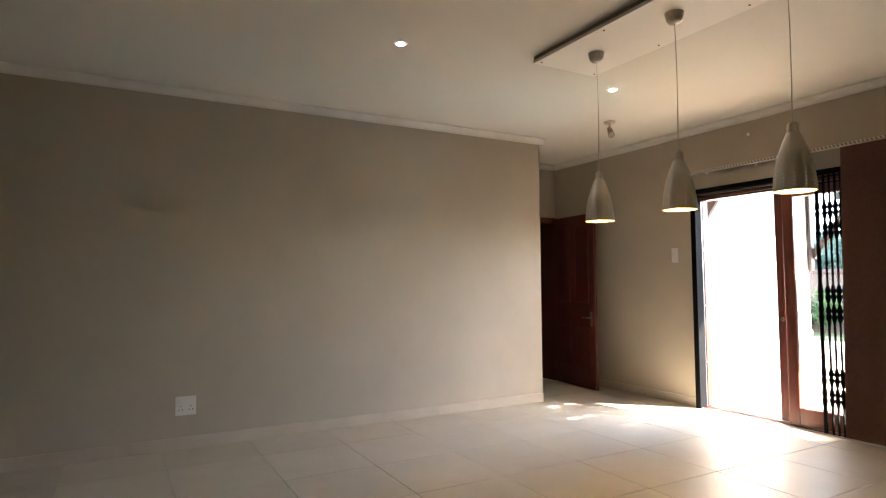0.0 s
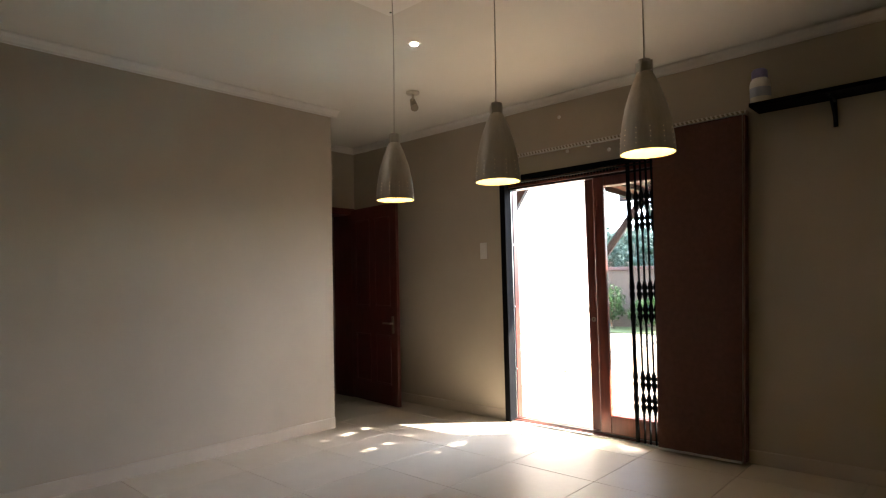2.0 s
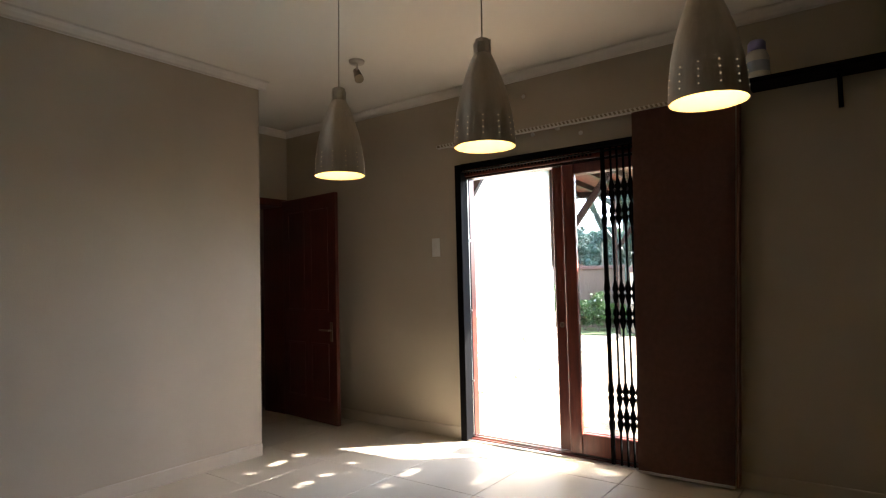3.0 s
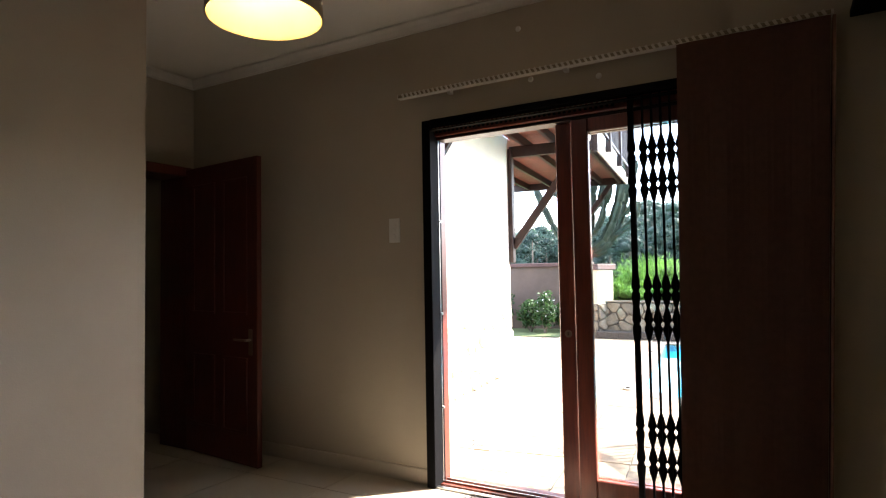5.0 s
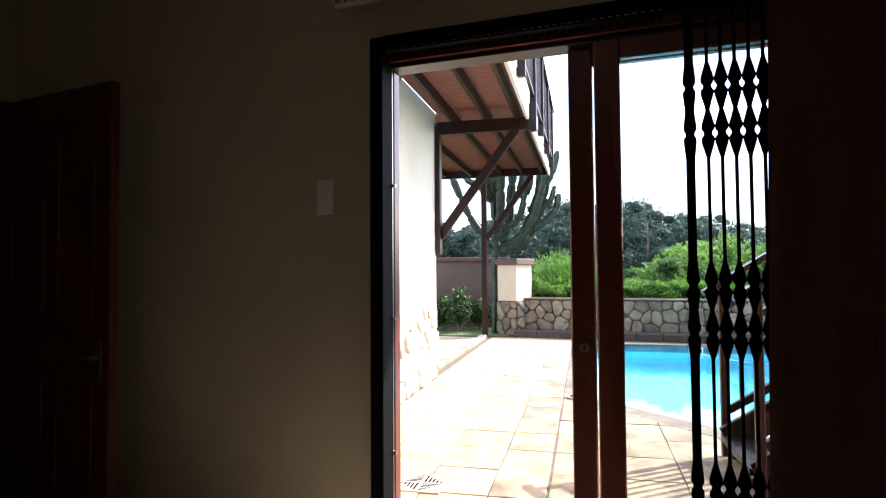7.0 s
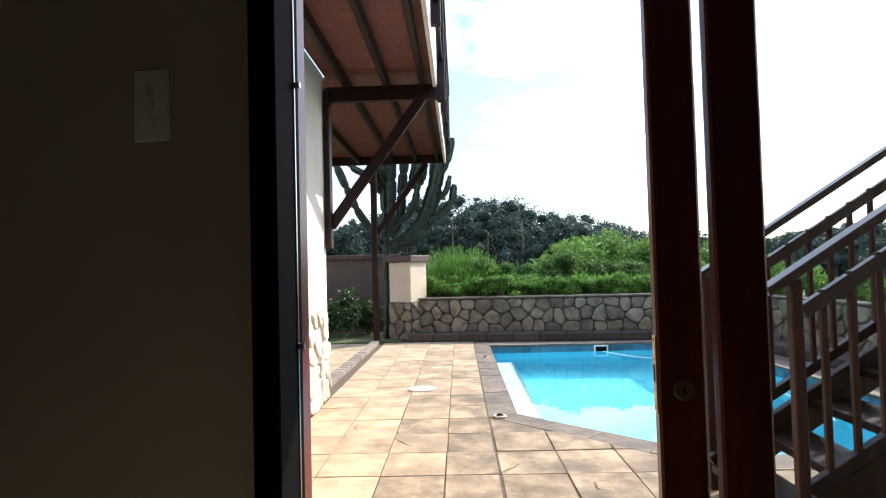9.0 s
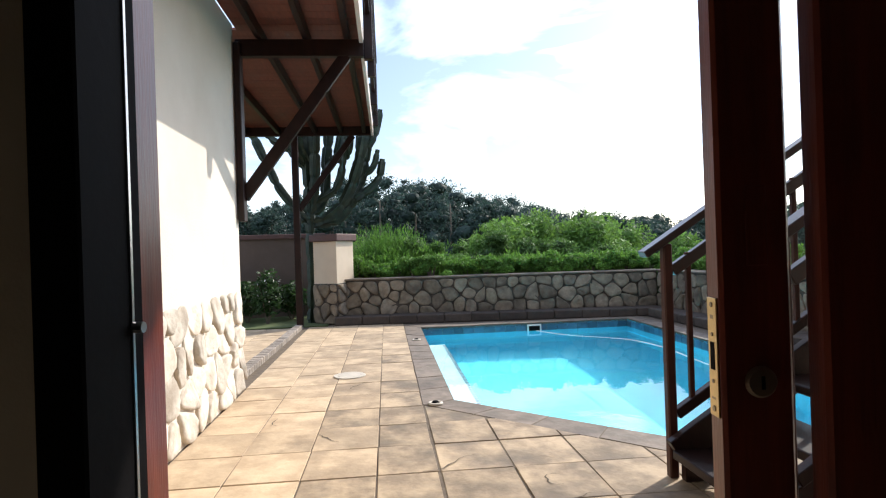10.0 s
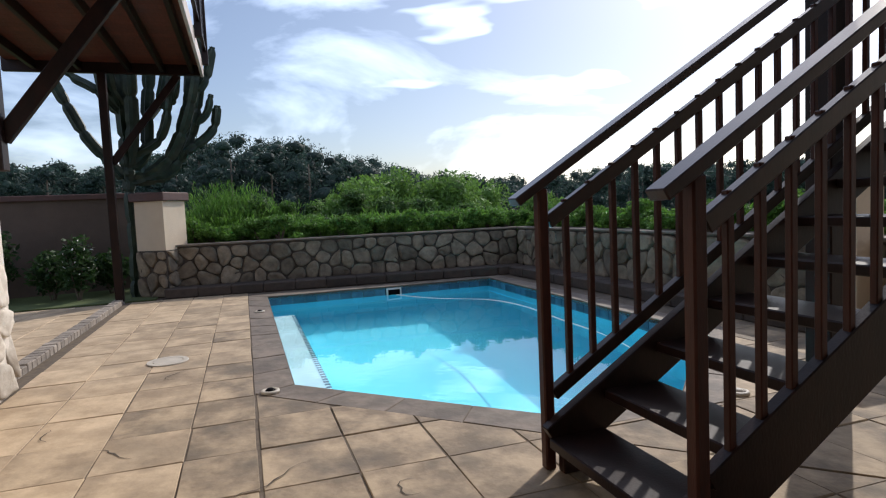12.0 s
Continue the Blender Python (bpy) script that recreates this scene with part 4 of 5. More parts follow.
def blades(bm, x0, x1, y0, y1, z, h, count, lean=0.25, w=0.011):
    """Upright twigs with leaves, for spiky shrubs."""
    for _ in range(count):
        x, y = random.uniform(x0, x1), random.uniform(y0, y1)
        hh = h * random.uniform(0.55, 1.0) * (0.8 + 0.45 * noise.noise((x * 1.5, y * 1.5, 3)))
        t = Vector((random.gauss(0, lean), random.gauss(0, lean), 1)).normalized()
        s = t.cross(Vector((random.gauss(0, 1), random.gauss(0, 1), 0.1))).normalized() * w
        p = Vector((x, y, z)) + t * hh * random.uniform(0.1, 0.92)
        t = (t + Vector((random.gauss(0, 0.35), random.gauss(0, 0.35), 0))).normalized()
        q = p + t * min(0.13, hh * 0.4) * random.uniform(0.6, 1.2)
        m = (p + q) / 2
        bm.faces.new([bm.verts.new(c) for c in (p, m + s, q, m - s)])


# raised bank that carries the hedge
bm = B(0.1, FL + 3.0, 0.33, 3.2, -0.3, WH - 0.06)
structure("ground_bank", bm, M_GRASS, "planted bank behind the garden wall", "ground", FWM)
bm = B(-0.1, 6.0, 0.33, 3.0, -0.3, WH - 0.06)
structure("ground_bank", bm, M_GRASS, "planted bank behind the side wall", "ground", RWM)


def hedge(name, m, label, x0, x1, y0, y1, z, h, n, material=None, w=0.012, step=0.35):
    """A row of shrubs, clump by clump."""
    t = thing(name, label, "hedge", (0, 0, 0), m)
    count = max(1, int((x1 - x0) / step))
    step = (x1 - x0) / count
    for k in range(count):
        bm = bmesh.new()
        cx = x0 + step * (k + 0.5)
        leaves(bm, (cx, y0 + 0.27 + random.uniform(-0.06, 0.06), z + h * 0.40), (step * 0.88, 0.30, h * 0.62 * random.uniform(0.7, 1.3)), int(2600 * step), 0.024, up=0.9, seed_shell=0.6)
        blades(bm, cx - step * 0.55, cx + step * 0.55, y0, y1, z, h * random.uniform(0.88, 1.1), n // count, w=w)
        part("clump", bm, material or F_HEDGE, t)
    return t


def bush(name, label, category, m, x, y, z, h, r, leaf, material, per=260, n=9, seed=1):
    """A rounded shrub of many leafy lobes, open at the top, on a few stems."""
    g = random.Random(seed)
    t = thing(name, label, category, (x, y, z), m)
    bm, lobes_ = bmesh.new(), []
    for k in range(n):
        b, q, f = g.uniform(0, 6.28), g.random() ** 0.6 * r * 0.75, g.uniform(0.22, 0.9)
        q *= 1.1 - 0.55 * f
        c = (x + math.cos(b) * q, y + math.sin(b) * q, z + h * f)
        lobes_.append((*c, min(r, h) * g.uniform(0.22, 0.42)))
        rod(bm, (x, y, z - 0.03), c, 0.012, 0.004, 5)
    part("stem", bm, M_BARK, t)
    canopy("foliage", t, lobes_, per, leaf, material, seed, core=0.6)
    return t


k = 0
for m_, x0, x1 in ((FWM, 0.32, FL + 0.3), (RWM, 0.0, 5.4)):
    x = x0
    while x < x1:
        k += 1
        bush("hedge_shrub", "bright green clipped hedge shrub above the stone wall", "hedge", m_, x, 0.42 + 0.06 * math.sin(k * 2.1), WH - 0.06, 0.34 + 0.06 * math.sin(k * 1.7), 0.33, 0.026, F_HEDGE, per=340, n=11, seed=100 + k)
        x += 0.31
hedge("rosemary_row", FWM, "upright bright green twiggy shrubs behind the hedge", 0.4, FL + 0.2, 0.62, 1.15, WH - 0.06, 0.42, 9000, step=0.6)
for k, (x, y, h, r) in enumerate(((1.0, 1.5, 0.75, 0.5), (1.9, 1.7, 0.7, 0.5), (2.7, 1.9, 0.8, 0.55), (3.5, 1.7, 0.62, 0.5), (4.2, 1.9, 0.6, 0.5), (4.8, 1.6, 0.45, 0.42), (5.3, 1.5, 0.36, 0.36))):
    bush("garden_bush", "loose light green leafy bush behind the hedge", "bush", FWM, x, y, WH - 0.06, h, r, 0.036, F_BUSH2, per=330, n=13, seed=300 + k)
for x, y, h, r in ((0.72, 1.45, 1.22, 0.34), (1.25, 1.9, 0.95, 0.4), (0.5, 1.15, 0.8, 0.3)):
    t = thing("feathery_bush", "tall bright green feathery bush", "bush", (x, y, 0.6), FWM)
    bm = bmesh.new()
    blades(bm, x - r, x + r, y - r, y + r, 0.6, h, 9000, lean=0.3, w=0.008)
    part("foliage", bm, F_HEDGE, t)


def tree(name, label, x, y, h, r, material, leaf, count, lobes=7, m=None, trunk=0.12, base=None):
    z = land_z(x, y) if base is None else base
    t = thing(name, label, "tree", (x, y, z), m)
    bm = rod(bmesh.new(), (x, y, z - 0.2), (x + 0.1 * r, y, z + h * 0.62), trunk, trunk * 0.5, 8)
    crowns = []
    for k in range(lobes):
        a = k * 2.4 + x
        cr_ = r * random.uniform(0.42, 0.62)
        c = (x + math.cos(a) * r * 0.55 * random.uniform(0.3, 1), y + math.sin(a) * r * 0.55 * random.uniform(0.3, 1), z + h * random.uniform(0.52, 0.88))
        crowns.append((c, cr_))
        rod(bm, (x + 0.05 * r, y, z + h * 0.38), c, trunk * 0.4, trunk * 0.12, 6)
    part("trunk", bm, M_BARK, t)
    canopy("crown", t, [(*c, cr_) for c, cr_ in crowns], count // lobes, leaf, material, int(x * 7 + y * 13) % 1000, core=0.5)
    return t


# shrubby trees in the valley, seen over the hedge
for x, y, top, r in ((21.0, 1.9, 1.75, 1.3), (22.5, 0.6, 2.15, 1.5), (21.8, -0.9, 1.9, 1.4), (24, -2.0, 1.7, 1.5), (20, -3.4, 1.15, 1.2), (27, 6.0, 1.6, 1.6)):
    tree("valley_tree", "light green leafy tree in the valley", x, y, top - land_z(x, y), r, F_BUSH, 0.075, 6500)

# far woods on the hill: one stand
woods = thing("far_woods", "dark eucalyptus woods on the far hill", "woods", (90, 0, 0), kind="stuff")
bmt, lob = bmesh.new(), []
rs = random.Random(5)
SKY_A = [-75, -45, -30, -22, -16, -7, -2.5, 3, 9, 12, 18, 24, 40]
SKY_E = [2.6, 2.6, 3.0, 2.4, 2.7, 4.2, 5.8, 7.0, 7.5, 5.9, 4.6, 4.9, 4.8]
for k in range(640):
    r = rs.uniform(50, 92)
    deg = rs.uniform(-60, 40)
    a = radians(deg)
    x, y = 5 + r * math.cos(a), 3.2 + r * math.sin(a)
    z = land_z(x, y)
    h = (1.06 + r * math.tan(radians(np.interp(deg, SKY_A, SKY_E))) - z) * rs.choice((0.84, 0.90, 0.95, 0.97, 1.0, 1.03))
    if h < 2.5 or (deg > 16 and k % 3 == 0):
        continue
    rod(bmt, (x, y, z), (x, y, z + h * 0.85), 0.2, 0.06, 5)
    rr = min(2.0, h * 0.16)
    for j in range(11):
        b = rs.uniform(0, 6.28)
        f = 0.22 + 0.74 * (j + rs.random()) / 11
        w = rr * (1.35 - f) * 1.5 * rs.uniform(0.3, 1.0)
        lob.append((x + math.cos(b) * w, y + math.sin(b) * w, z + h * f, rr * rs.uniform(0.6, 1.0) * (1.25 - 0.5 * f)))
part("trunks", bmt, M_BARK, woods, kind="stuff")
tagged(canopy("crowns", woods, lob, 165, 0.155, F_TREE, 11, core=0.48), kind="stuff")
# undergrowth between them
scrub = thing("far_scrub", "low green scrub on the valley slopes", "scrub", (60, 0, 0), kind="stuff")
bml = bmesh.new()
for k in range(420):
    x = rs.uniform(26, 100)
    a = radians(rs.uniform(-60, 40))
    x, y = 5 + x * math.cos(a), 3.2 + x * math.sin(a)
    s = rs.uniform(0.8, 2.2)
    leaves(bml, (x, y, land_z(x, y) + s * 0.4), (s, s, s * 0.8), 60, 0.2 * s)
part("bushes", bml, F_BUSH, scrub, kind="stuff")
for x, y, w, d in ((68, 29.5, 4, 3), (66, 25.6, 1.6, 1.4), (67, 24.0, 1.6, 1.4)):
    hz = land_z(x, y)
    hs_ = thing("far_house", "small pale house on the far hillside", "house", (x, y, hz))
    part("wall", B(x, x + d, y, y + w, hz - 1, hz + 2.2), M_FARWALL, hs_)
    bm = bmesh.new()
    run(bm, (x + d / 2, y - 0.4), (x + d / 2, y + w + 0.4), [(-d / 2 - 0.3, hz + 2.2), (d / 2 + 0.3, hz + 2.2), (0, hz + 3.0)])
    part("roof", bm, M_FARROOF, hs_)
    for k in range(3):
        part("window", B(x - 0.04, x - 0.004, y + w * (0.12 + 0.3 * k), y + w * (0.28 + 0.3 * k), hz + 0.8, hz + 1.6), M_BLACK, hs_)

# ---- candelabra euphorbia ----
cac = thing("candelabra_euphorbia", "tall branching candelabra euphorbia with ribbed arms", "cactus", (4.78, 0.05, 0), OUT)


def arm(pts, r, name="arm"):
    """A ribbed, pinched stem through the points."""
    P = [Vector(p) for p in pts]
    path = []
    for i in range(len(P) - 1):
        p0, p1, p2, p3 = P[max(0, i - 1)], P[i], P[i + 1], P[min(len(P) - 1, i + 2)]
        for s in np.linspace(0, 1, 12, endpoint=False):
            path.append(0.5 * ((2 * p1) + (p2 - p0) * s + (2 * p0 - 5 * p1 + 4 * p2 - p3) * s * s + (3 * p1 - p0 - 3 * p2 + p3) * s ** 3))
    path.append(P[-1])
    bm, rings, dist = bmesh.new(), [], 0.0
    n, ph = 10, random.uniform(0, 6)
    r = r * 0.82 if name == "arm" else r
    for i, c in enumerate(path):
        d = (path[min(i + 1, len(path) - 1)] - path[max(i - 1, 0)]).normalized()
        if i:
            dist += (c - path[i - 1]).length
        x = d.cross(Vector((0.3, 1, 0.2))).normalized()
        y = d.cross(x)
        f = i / (len(path) - 1)
        sg = (dist / 0.42 + ph) % 1.0
        rad = r * (1.05 - 0.36 * max(0.0, 1 - min(sg, 1 - sg) / 0.13)) * (1.0 if f < 0.93 else 0.72) * (0.8 if f < 0.05 else 1.0)
        rings.append([bm.verts.new(c + (x * math.cos(a) + y * math.sin(a)) * rad * (1.12 if k % 2 == 0 else 0.62)) for k, a in enumerate(np.linspace(0, 2 * math.pi, n, endpoint=False))])
    for p, q in zip(rings, rings[1:]):
        for k in range(n):
            bm.faces.new((p[k], p[(k + 1) % n], q[(k + 1) % n], q[k]))
    bm.faces.new(rings[0][::-1])
    bm.faces.new(rings[-1])
    part(name, bm, M_CACTUS, cac)


def ep(x, z, du=0.0):
    """A point of the plant: metres aside from its foot (towards the pool), height, and depth."""
    return (4.78 + du, 0.0 - x * 0.92, z + 0.115 * max(0.0, z - 1.7))


arm([ep(0, 0), ep(0.03, 0.7), ep(0.02, 1.3), ep(0.02, 1.72)], 0.075, "trunk")
arm([ep(0.00, 1.66), ep(0.03, 2.17), ep(0.01, 2.75), ep(-0.04, 3.33), ep(-0.06, 3.91)], 0.115)
arm([ep(0.07, 1.88), ep(0.15, 2.36, -0.10), ep(0.18, 2.89, -0.20), ep(0.20, 3.48, -0.20), ep(0.21, 3.87, -0.20)], 0.100)
arm([ep(0.07, 1.83), ep(0.28, 2.07, 0.10), ep(0.33, 2.60, 0.20), ep(0.40, 3.14, 0.20), ep(0.43, 3.77, 0.20)], 0.100)
arm([ep(-0.02, 1.68), ep(-0.22, 1.90, 0.02), ep(-0.50, 2.21, 0.03), ep(-0.70, 2.55, 0.05), ep(-0.89, 2.90, 0.05), ep(-1.03, 3.18, 0.05), ep(-1.12, 3.53, 0.05)], 0.085)
arm([ep(-0.04, 2.51), ep(-0.34, 2.81, 0.07), ep(-0.64, 2.98, 0.15), ep(-0.82, 3.23, 0.15), ep(-0.88, 3.57, 0.15)], 0.070)
arm([ep(-0.04, 2.58), ep(-0.20, 2.77, -0.10), ep(-0.25, 3.03, -0.10)], 0.075)
arm([ep(0.01, 2.60), ep(-0.10, 2.85, -0.13), ep(-0.12, 3.23, -0.20), ep(-0.14, 3.67, -0.20)], 0.085)
arm([ep(0.07, 1.66), ep(0.34, 1.75), ep(0.66, 2.00), ep(0.90, 2.48), ep(1.06, 2.99), ep(1.16, 3.43), ep(1.20, 3.77)], 0.105)
arm([ep(0.07, 1.67), ep(0.49, 1.72, 0.07), ep(0.78, 1.97, 0.13), ep(0.98, 2.36, 0.20), ep(1.07, 2.70, 0.20), ep(1.12, 3.04, 0.20), ep(1.02, 3.43, 0.20)], 0.090)
arm([ep(0.15, 2.00), ep(0.46, 2.14, -0.07), ep(0.62, 2.38, -0.15), ep(0.69, 2.75, -0.15), ep(0.85, 3.11, -0.15)], 0.075)
arm([ep(0.67, 2.60), ep(0.51, 2.61, -0.15), ep(0.41, 2.64, -0.15)], 0.050)
arm([ep(0.69, 2.65), ep(0.79, 2.75, -0.20), ep(0.83, 3.04, -0.20)], 0.060)
arm([ep(1.04, 2.38), ep(1.21, 2.53), ep(1.29, 2.77)], 0.060)
arm([ep(0.85, 2.02), ep(1.17, 2.22, 0.07), ep(1.31, 2.38, 0.10), ep(1.37, 2.64, 0.10)], 0.075)
arm([ep(1.10, 2.80), ep(1.24, 2.99), ep(1.31, 3.19), ep(1.36, 3.38)], 0.075)
arm([ep(0.34, 2.46), ep(0.53, 2.75, 0.20), ep(0.63, 3.19, 0.30), ep(0.66, 3.67, 0.30)], 0.080)
arm([ep(0.92, 2.55), ep(0.95, 2.99, 0.30), ep(0.98, 3.28, 0.30)], 0.070)

# shrubs in the shaded bed
for u, v, h, r in ((4.9, 0.75, 0.95, 0.28), (5.2, 1.15, 0.75, 0.35), (5.5, 0.45, 0.7, 0.35), (5.3, 1.9, 1.15, 0.4), (5.6, 2.6, 0.8, 0.45)):
    t = thing("garden_shrub", "leafy green garden shrub in the shaded bed", "shrub", (u, v, 0), OUT)
    bm = bmesh.new()
    for k in range(5):
        a = k * 1.3
        rod(bm, (u, v, -0.05), (u + math.cos(a) * r * 0.6, v + math.sin(a) * r * 0.6, h * 0.7), 0.012, 0.005, 5)
    part("stem", bm, M_BARK, t)
    bm = bmesh.new()
    leaves(bm, (u, v, h * 0.55), (r, r, h * 0.5), 900, 0.05, up=0.4, seed_shell=0.3)
    part("foliage", bm, F_SHADE, t)
    if u == 4.9:
        bm = bmesh.new()
        leaves(bm, (u - 0.05, v - 0.05, h * 0.62), (r, r, h * 0.36), 46, 0.022, up=0.4, seed_shell=0.8)
        part("blossom", bm, M_WHITE, t, "small white blossoms", kind="stuff")
bm = B(4.3, 14.0, -0.3, 9.0, -0.2, 0.012)
structure("lawn", bm, M_GRASS, "shaded lawn and planting bed behind the balcony post", "lawn", OUT)

# ---- paving ----
PU, PV = 0.445, 0.391
CW = 0.25                                 # coping width
CHO = CH + CW * 0.586
HOLE = [(PU1 + CW, PV1 + CW), (PU0 - CW + CHO, PV1 + CW), (PU0 - CW, PV1 + CW - CHO), (PU0 - CW, PV0 - CW + CHO), (PU0 - CW + CHO, PV0 - CW), (PU1 + CW, PV0 - CW)]
bm = bmesh.new()
slab(bm, [(-4.45, PV1), (4.9, PV1), (4.9, 6.0), (-4.45, 6.0)], -0.2, -0.006)
slab(bm, [(-4.45, -8.5), (PU0, -8.5), (PU0, PV1), (-4.45, PV1)], -0.2, -0.006)
slab(bm, [(PU0, -8.5), (4.9, -8.5), (4.9, PV0), (PU0, PV0)], -0.2, -0.006)
slab(bm, [(PU1, PV0), (4.9, PV0), (4.9, PV1), (PU1, PV1)], -0.2, -0.006)
slab(bm, [(PU0, PV1 - CH), (PU0 + CH, PV1), (PU0, PV1)], -0.2, -0.006)
slab(bm, [(PU0, PV0), (PU0 + CH, PV0), (PU0, PV0 + CH)], -0.2, -0.006)
pave = structure("pavement", bm, M_JOINT, "weathered sandstone paving round the pool", "pavement", OUT)


def outside(poly, hole):
    """The parts of a convex outline that lie outside a convex, counter-clockwise hole."""
    out, rest = [], poly
    for p, q in zip(hole, hole[1:] + hole[:1]):
        nx, ny = q[1] - p[1], p[0] - q[0]
        c = nx * p[0] + ny * p[1]
        o = clip(rest, -nx, -ny, -c)
        if len(o) >= 3 and abs(area(o)) > 0.006:
            out.append(o)
        rest = clip(rest, nx, ny, c)
        if len(rest) < 3:
            break
    return out


def lay(poly, material, name, parent, gap=0.003):
    if area(poly) < 0:
        poly = poly[::-1]
    q = shrink(poly, gap * random.uniform(0.6, 1.5))
    q = [(a[0] + random.uniform(-0.0025, 0.0025), a[1] + random.uniform(-0.0025, 0.0025)) for a in q]
    if len(q) < 3 or area(q) < 0.003:
        return
    cx, cy = sum(a[0] for a in q) / len(q), sum(a[1] for a in q) / len(q)
    bm = slab(bmesh.new(), [(a[0] - cx, a[1] - cy) for a in q], -0.03, random.uniform(-0.0025, 0.0025), 0.004, 0.0012)
    if material is M_PAVER:             # darker towards the pool
        tone_step = (-0.25 - cy) / 1.3 + random.uniform(-0.28, 0.28)
        material = M_PAVER if tone_step < 0.3 else M_PAVER_MID if tone_step < 0.75 else M_PAVER_DARK
    piece(name, bm, material, parent, Matrix.Translation((cx, cy, 0)))


def pavers(u0, u1, v0, v1, parent):
    v = v1
    while v > v0 + 0.05:
        u = u0
        while u < u1 - 0.02:
            a, b, c, d = u, min(u + PU, u1), max(v - PV, v0), v
            for o in outside([(a, c), (b, c), (b, d), (a, d)], HOLE):
                lay(o, M_PAVER, "paver", parent)
            u += PU
        v -= PV


VJ = -1.515
pavers(-1.755 - 6 * PU, 4.25, VJ, VJ + 4 * PV - 0.06, pave)
pavers(-1.755 - 6 * PU, -1.755 + 3 * PU, VJ - 14 * PV, VJ, pave)
for j in range(3):
    pavers(0.35, 4.2, 0.25 + j * PV, 0.25 + (j + 1) * PV, pave)
cope = thing("pool_coping", "brown stone coping round the pool", "coping", (0, 0, 0), OUT, kind="structure")
for k in range(6):
    a, b, c, d = Vector(POOL[k]), Vector(POOL[(k + 1) % 6]), Vector(HOLE[(k + 1) % 6]), Vector(HOLE[k])
    n = max(2, round((b - a).length / 0.44))
    for i in range(n):
        s, t = i / n, (i + 1) / n
        p = [a.lerp(b, s), a.lerp(b, t), d.lerp(c, t), d.lerp(c, s)]
        bm0 = [tuple(x) for x in p]
        lay(bm0, M_COPING, "coping_stone", cope, 0.004)
# brick edging between paving and bed
edging = thing("brick_edging", "raised row of grey edging bricks", "edging", (0, 0, 0), OUT, kind="structure")
for k in range(38):
    u = 0.30 + k * 0.105
    v = 0.165 - 0.035 * (u / 4.0)
    piece("brick", B(-0.048, 0.048, -0.06, 0.06, -0.04, 0.055 + random.uniform(-0.006, 0.006), bevel=0.006), M_BRICK, edging, Matrix.Translation((u, v, 0)) @ pose(0, 0, 0, 0, 0, random.uniform(-3, 3)))
# round covers, lamps and the drain grate in the paving
for u, v in ((-0.86, -1.60), (2.35, -1.62), (-2.10, -4.02)):
    d = thing("niche_cover", "small round white cover on the coping", "cover", (u, v, 0), OUT, group="round covers by the pool")
    part("rim", lathe(bmesh.new(), [(0.035, 0.0), (0.058, 0.0), (0.056, 0.014), (0.042, 0.018), (0.035, 0.012)], 20, (u, v, 0.002)), M_DRAIN, d, smooth=True)
    part("knob", lathe(bmesh.new(), [(0.03, 0.004), (0.03, 0.016), (0.018, 0.026), (0.0, 0.028)], 16, (u, v, 0.002)), M_BLACK if u > -1 else M_DRAIN, d, smooth=True)
dr = thing("round_drain", "pale round drain cover in the paving", "drain", (0.34, -0.89, 0), OUT)
part("ring", lathe(bmesh.new(), [(0.11, 0.0), (0.15, 0.0), (0.148, 0.007), (0.112, 0.007)], 28, (0.34, -0.89, 0.003)), M_DRAIN, dr)
part("lid", lathe(bmesh.new(), [(0.104, 0.0), (0.104, 0.006), (0.06, 0.0075), (0.0, 0.008)], 28, (0.34, -0.89, 0.003)), M_DRAIN, dr)
gr = thing("drain_grate", "square metal drain grate in the paving", "drain", (-3.43, -0.77, 0), OUT)
part("frame", B(-3.57, -3.29, -0.91, -0.63, 0.0, 0.007), M_DRAIN, gr)
for k in range(4):
    for i in range(5):
        w = 0.118 - 0.022 * i
        bm = bmesh.new()
        box(bm, 0.012 + 0.024 * i, 0.024 + 0.024 * i, 0.01, max(0.03, w), 0.0072, 0.0085)
        bmesh.ops.transform(bm, matrix=pose(-3.43, -0.77, 0, 0, 0, 90 * k), verts=bm.verts)
        part("slot", bm, M_BLACK, gr)

# ---- stones of the walls ----
stonework(annex, pose(-4.4, -0.002, 0.0, 90, 0, 0), 4.4, 0.87, 0.20, 0.021, M_STONE, gap=0.006)
stonework(annex, pose(0.002, 0.0, 0.0, 90, 0, 90), 0.9, 0.87, 0.20, 0.021, M_STONE, gap=0.005)
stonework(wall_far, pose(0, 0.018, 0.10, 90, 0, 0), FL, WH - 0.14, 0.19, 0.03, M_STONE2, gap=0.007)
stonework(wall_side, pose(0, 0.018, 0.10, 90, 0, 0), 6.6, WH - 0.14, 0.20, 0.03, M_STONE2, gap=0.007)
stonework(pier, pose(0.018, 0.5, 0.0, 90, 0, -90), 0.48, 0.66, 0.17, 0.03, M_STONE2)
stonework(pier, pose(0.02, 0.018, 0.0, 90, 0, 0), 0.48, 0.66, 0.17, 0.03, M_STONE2)

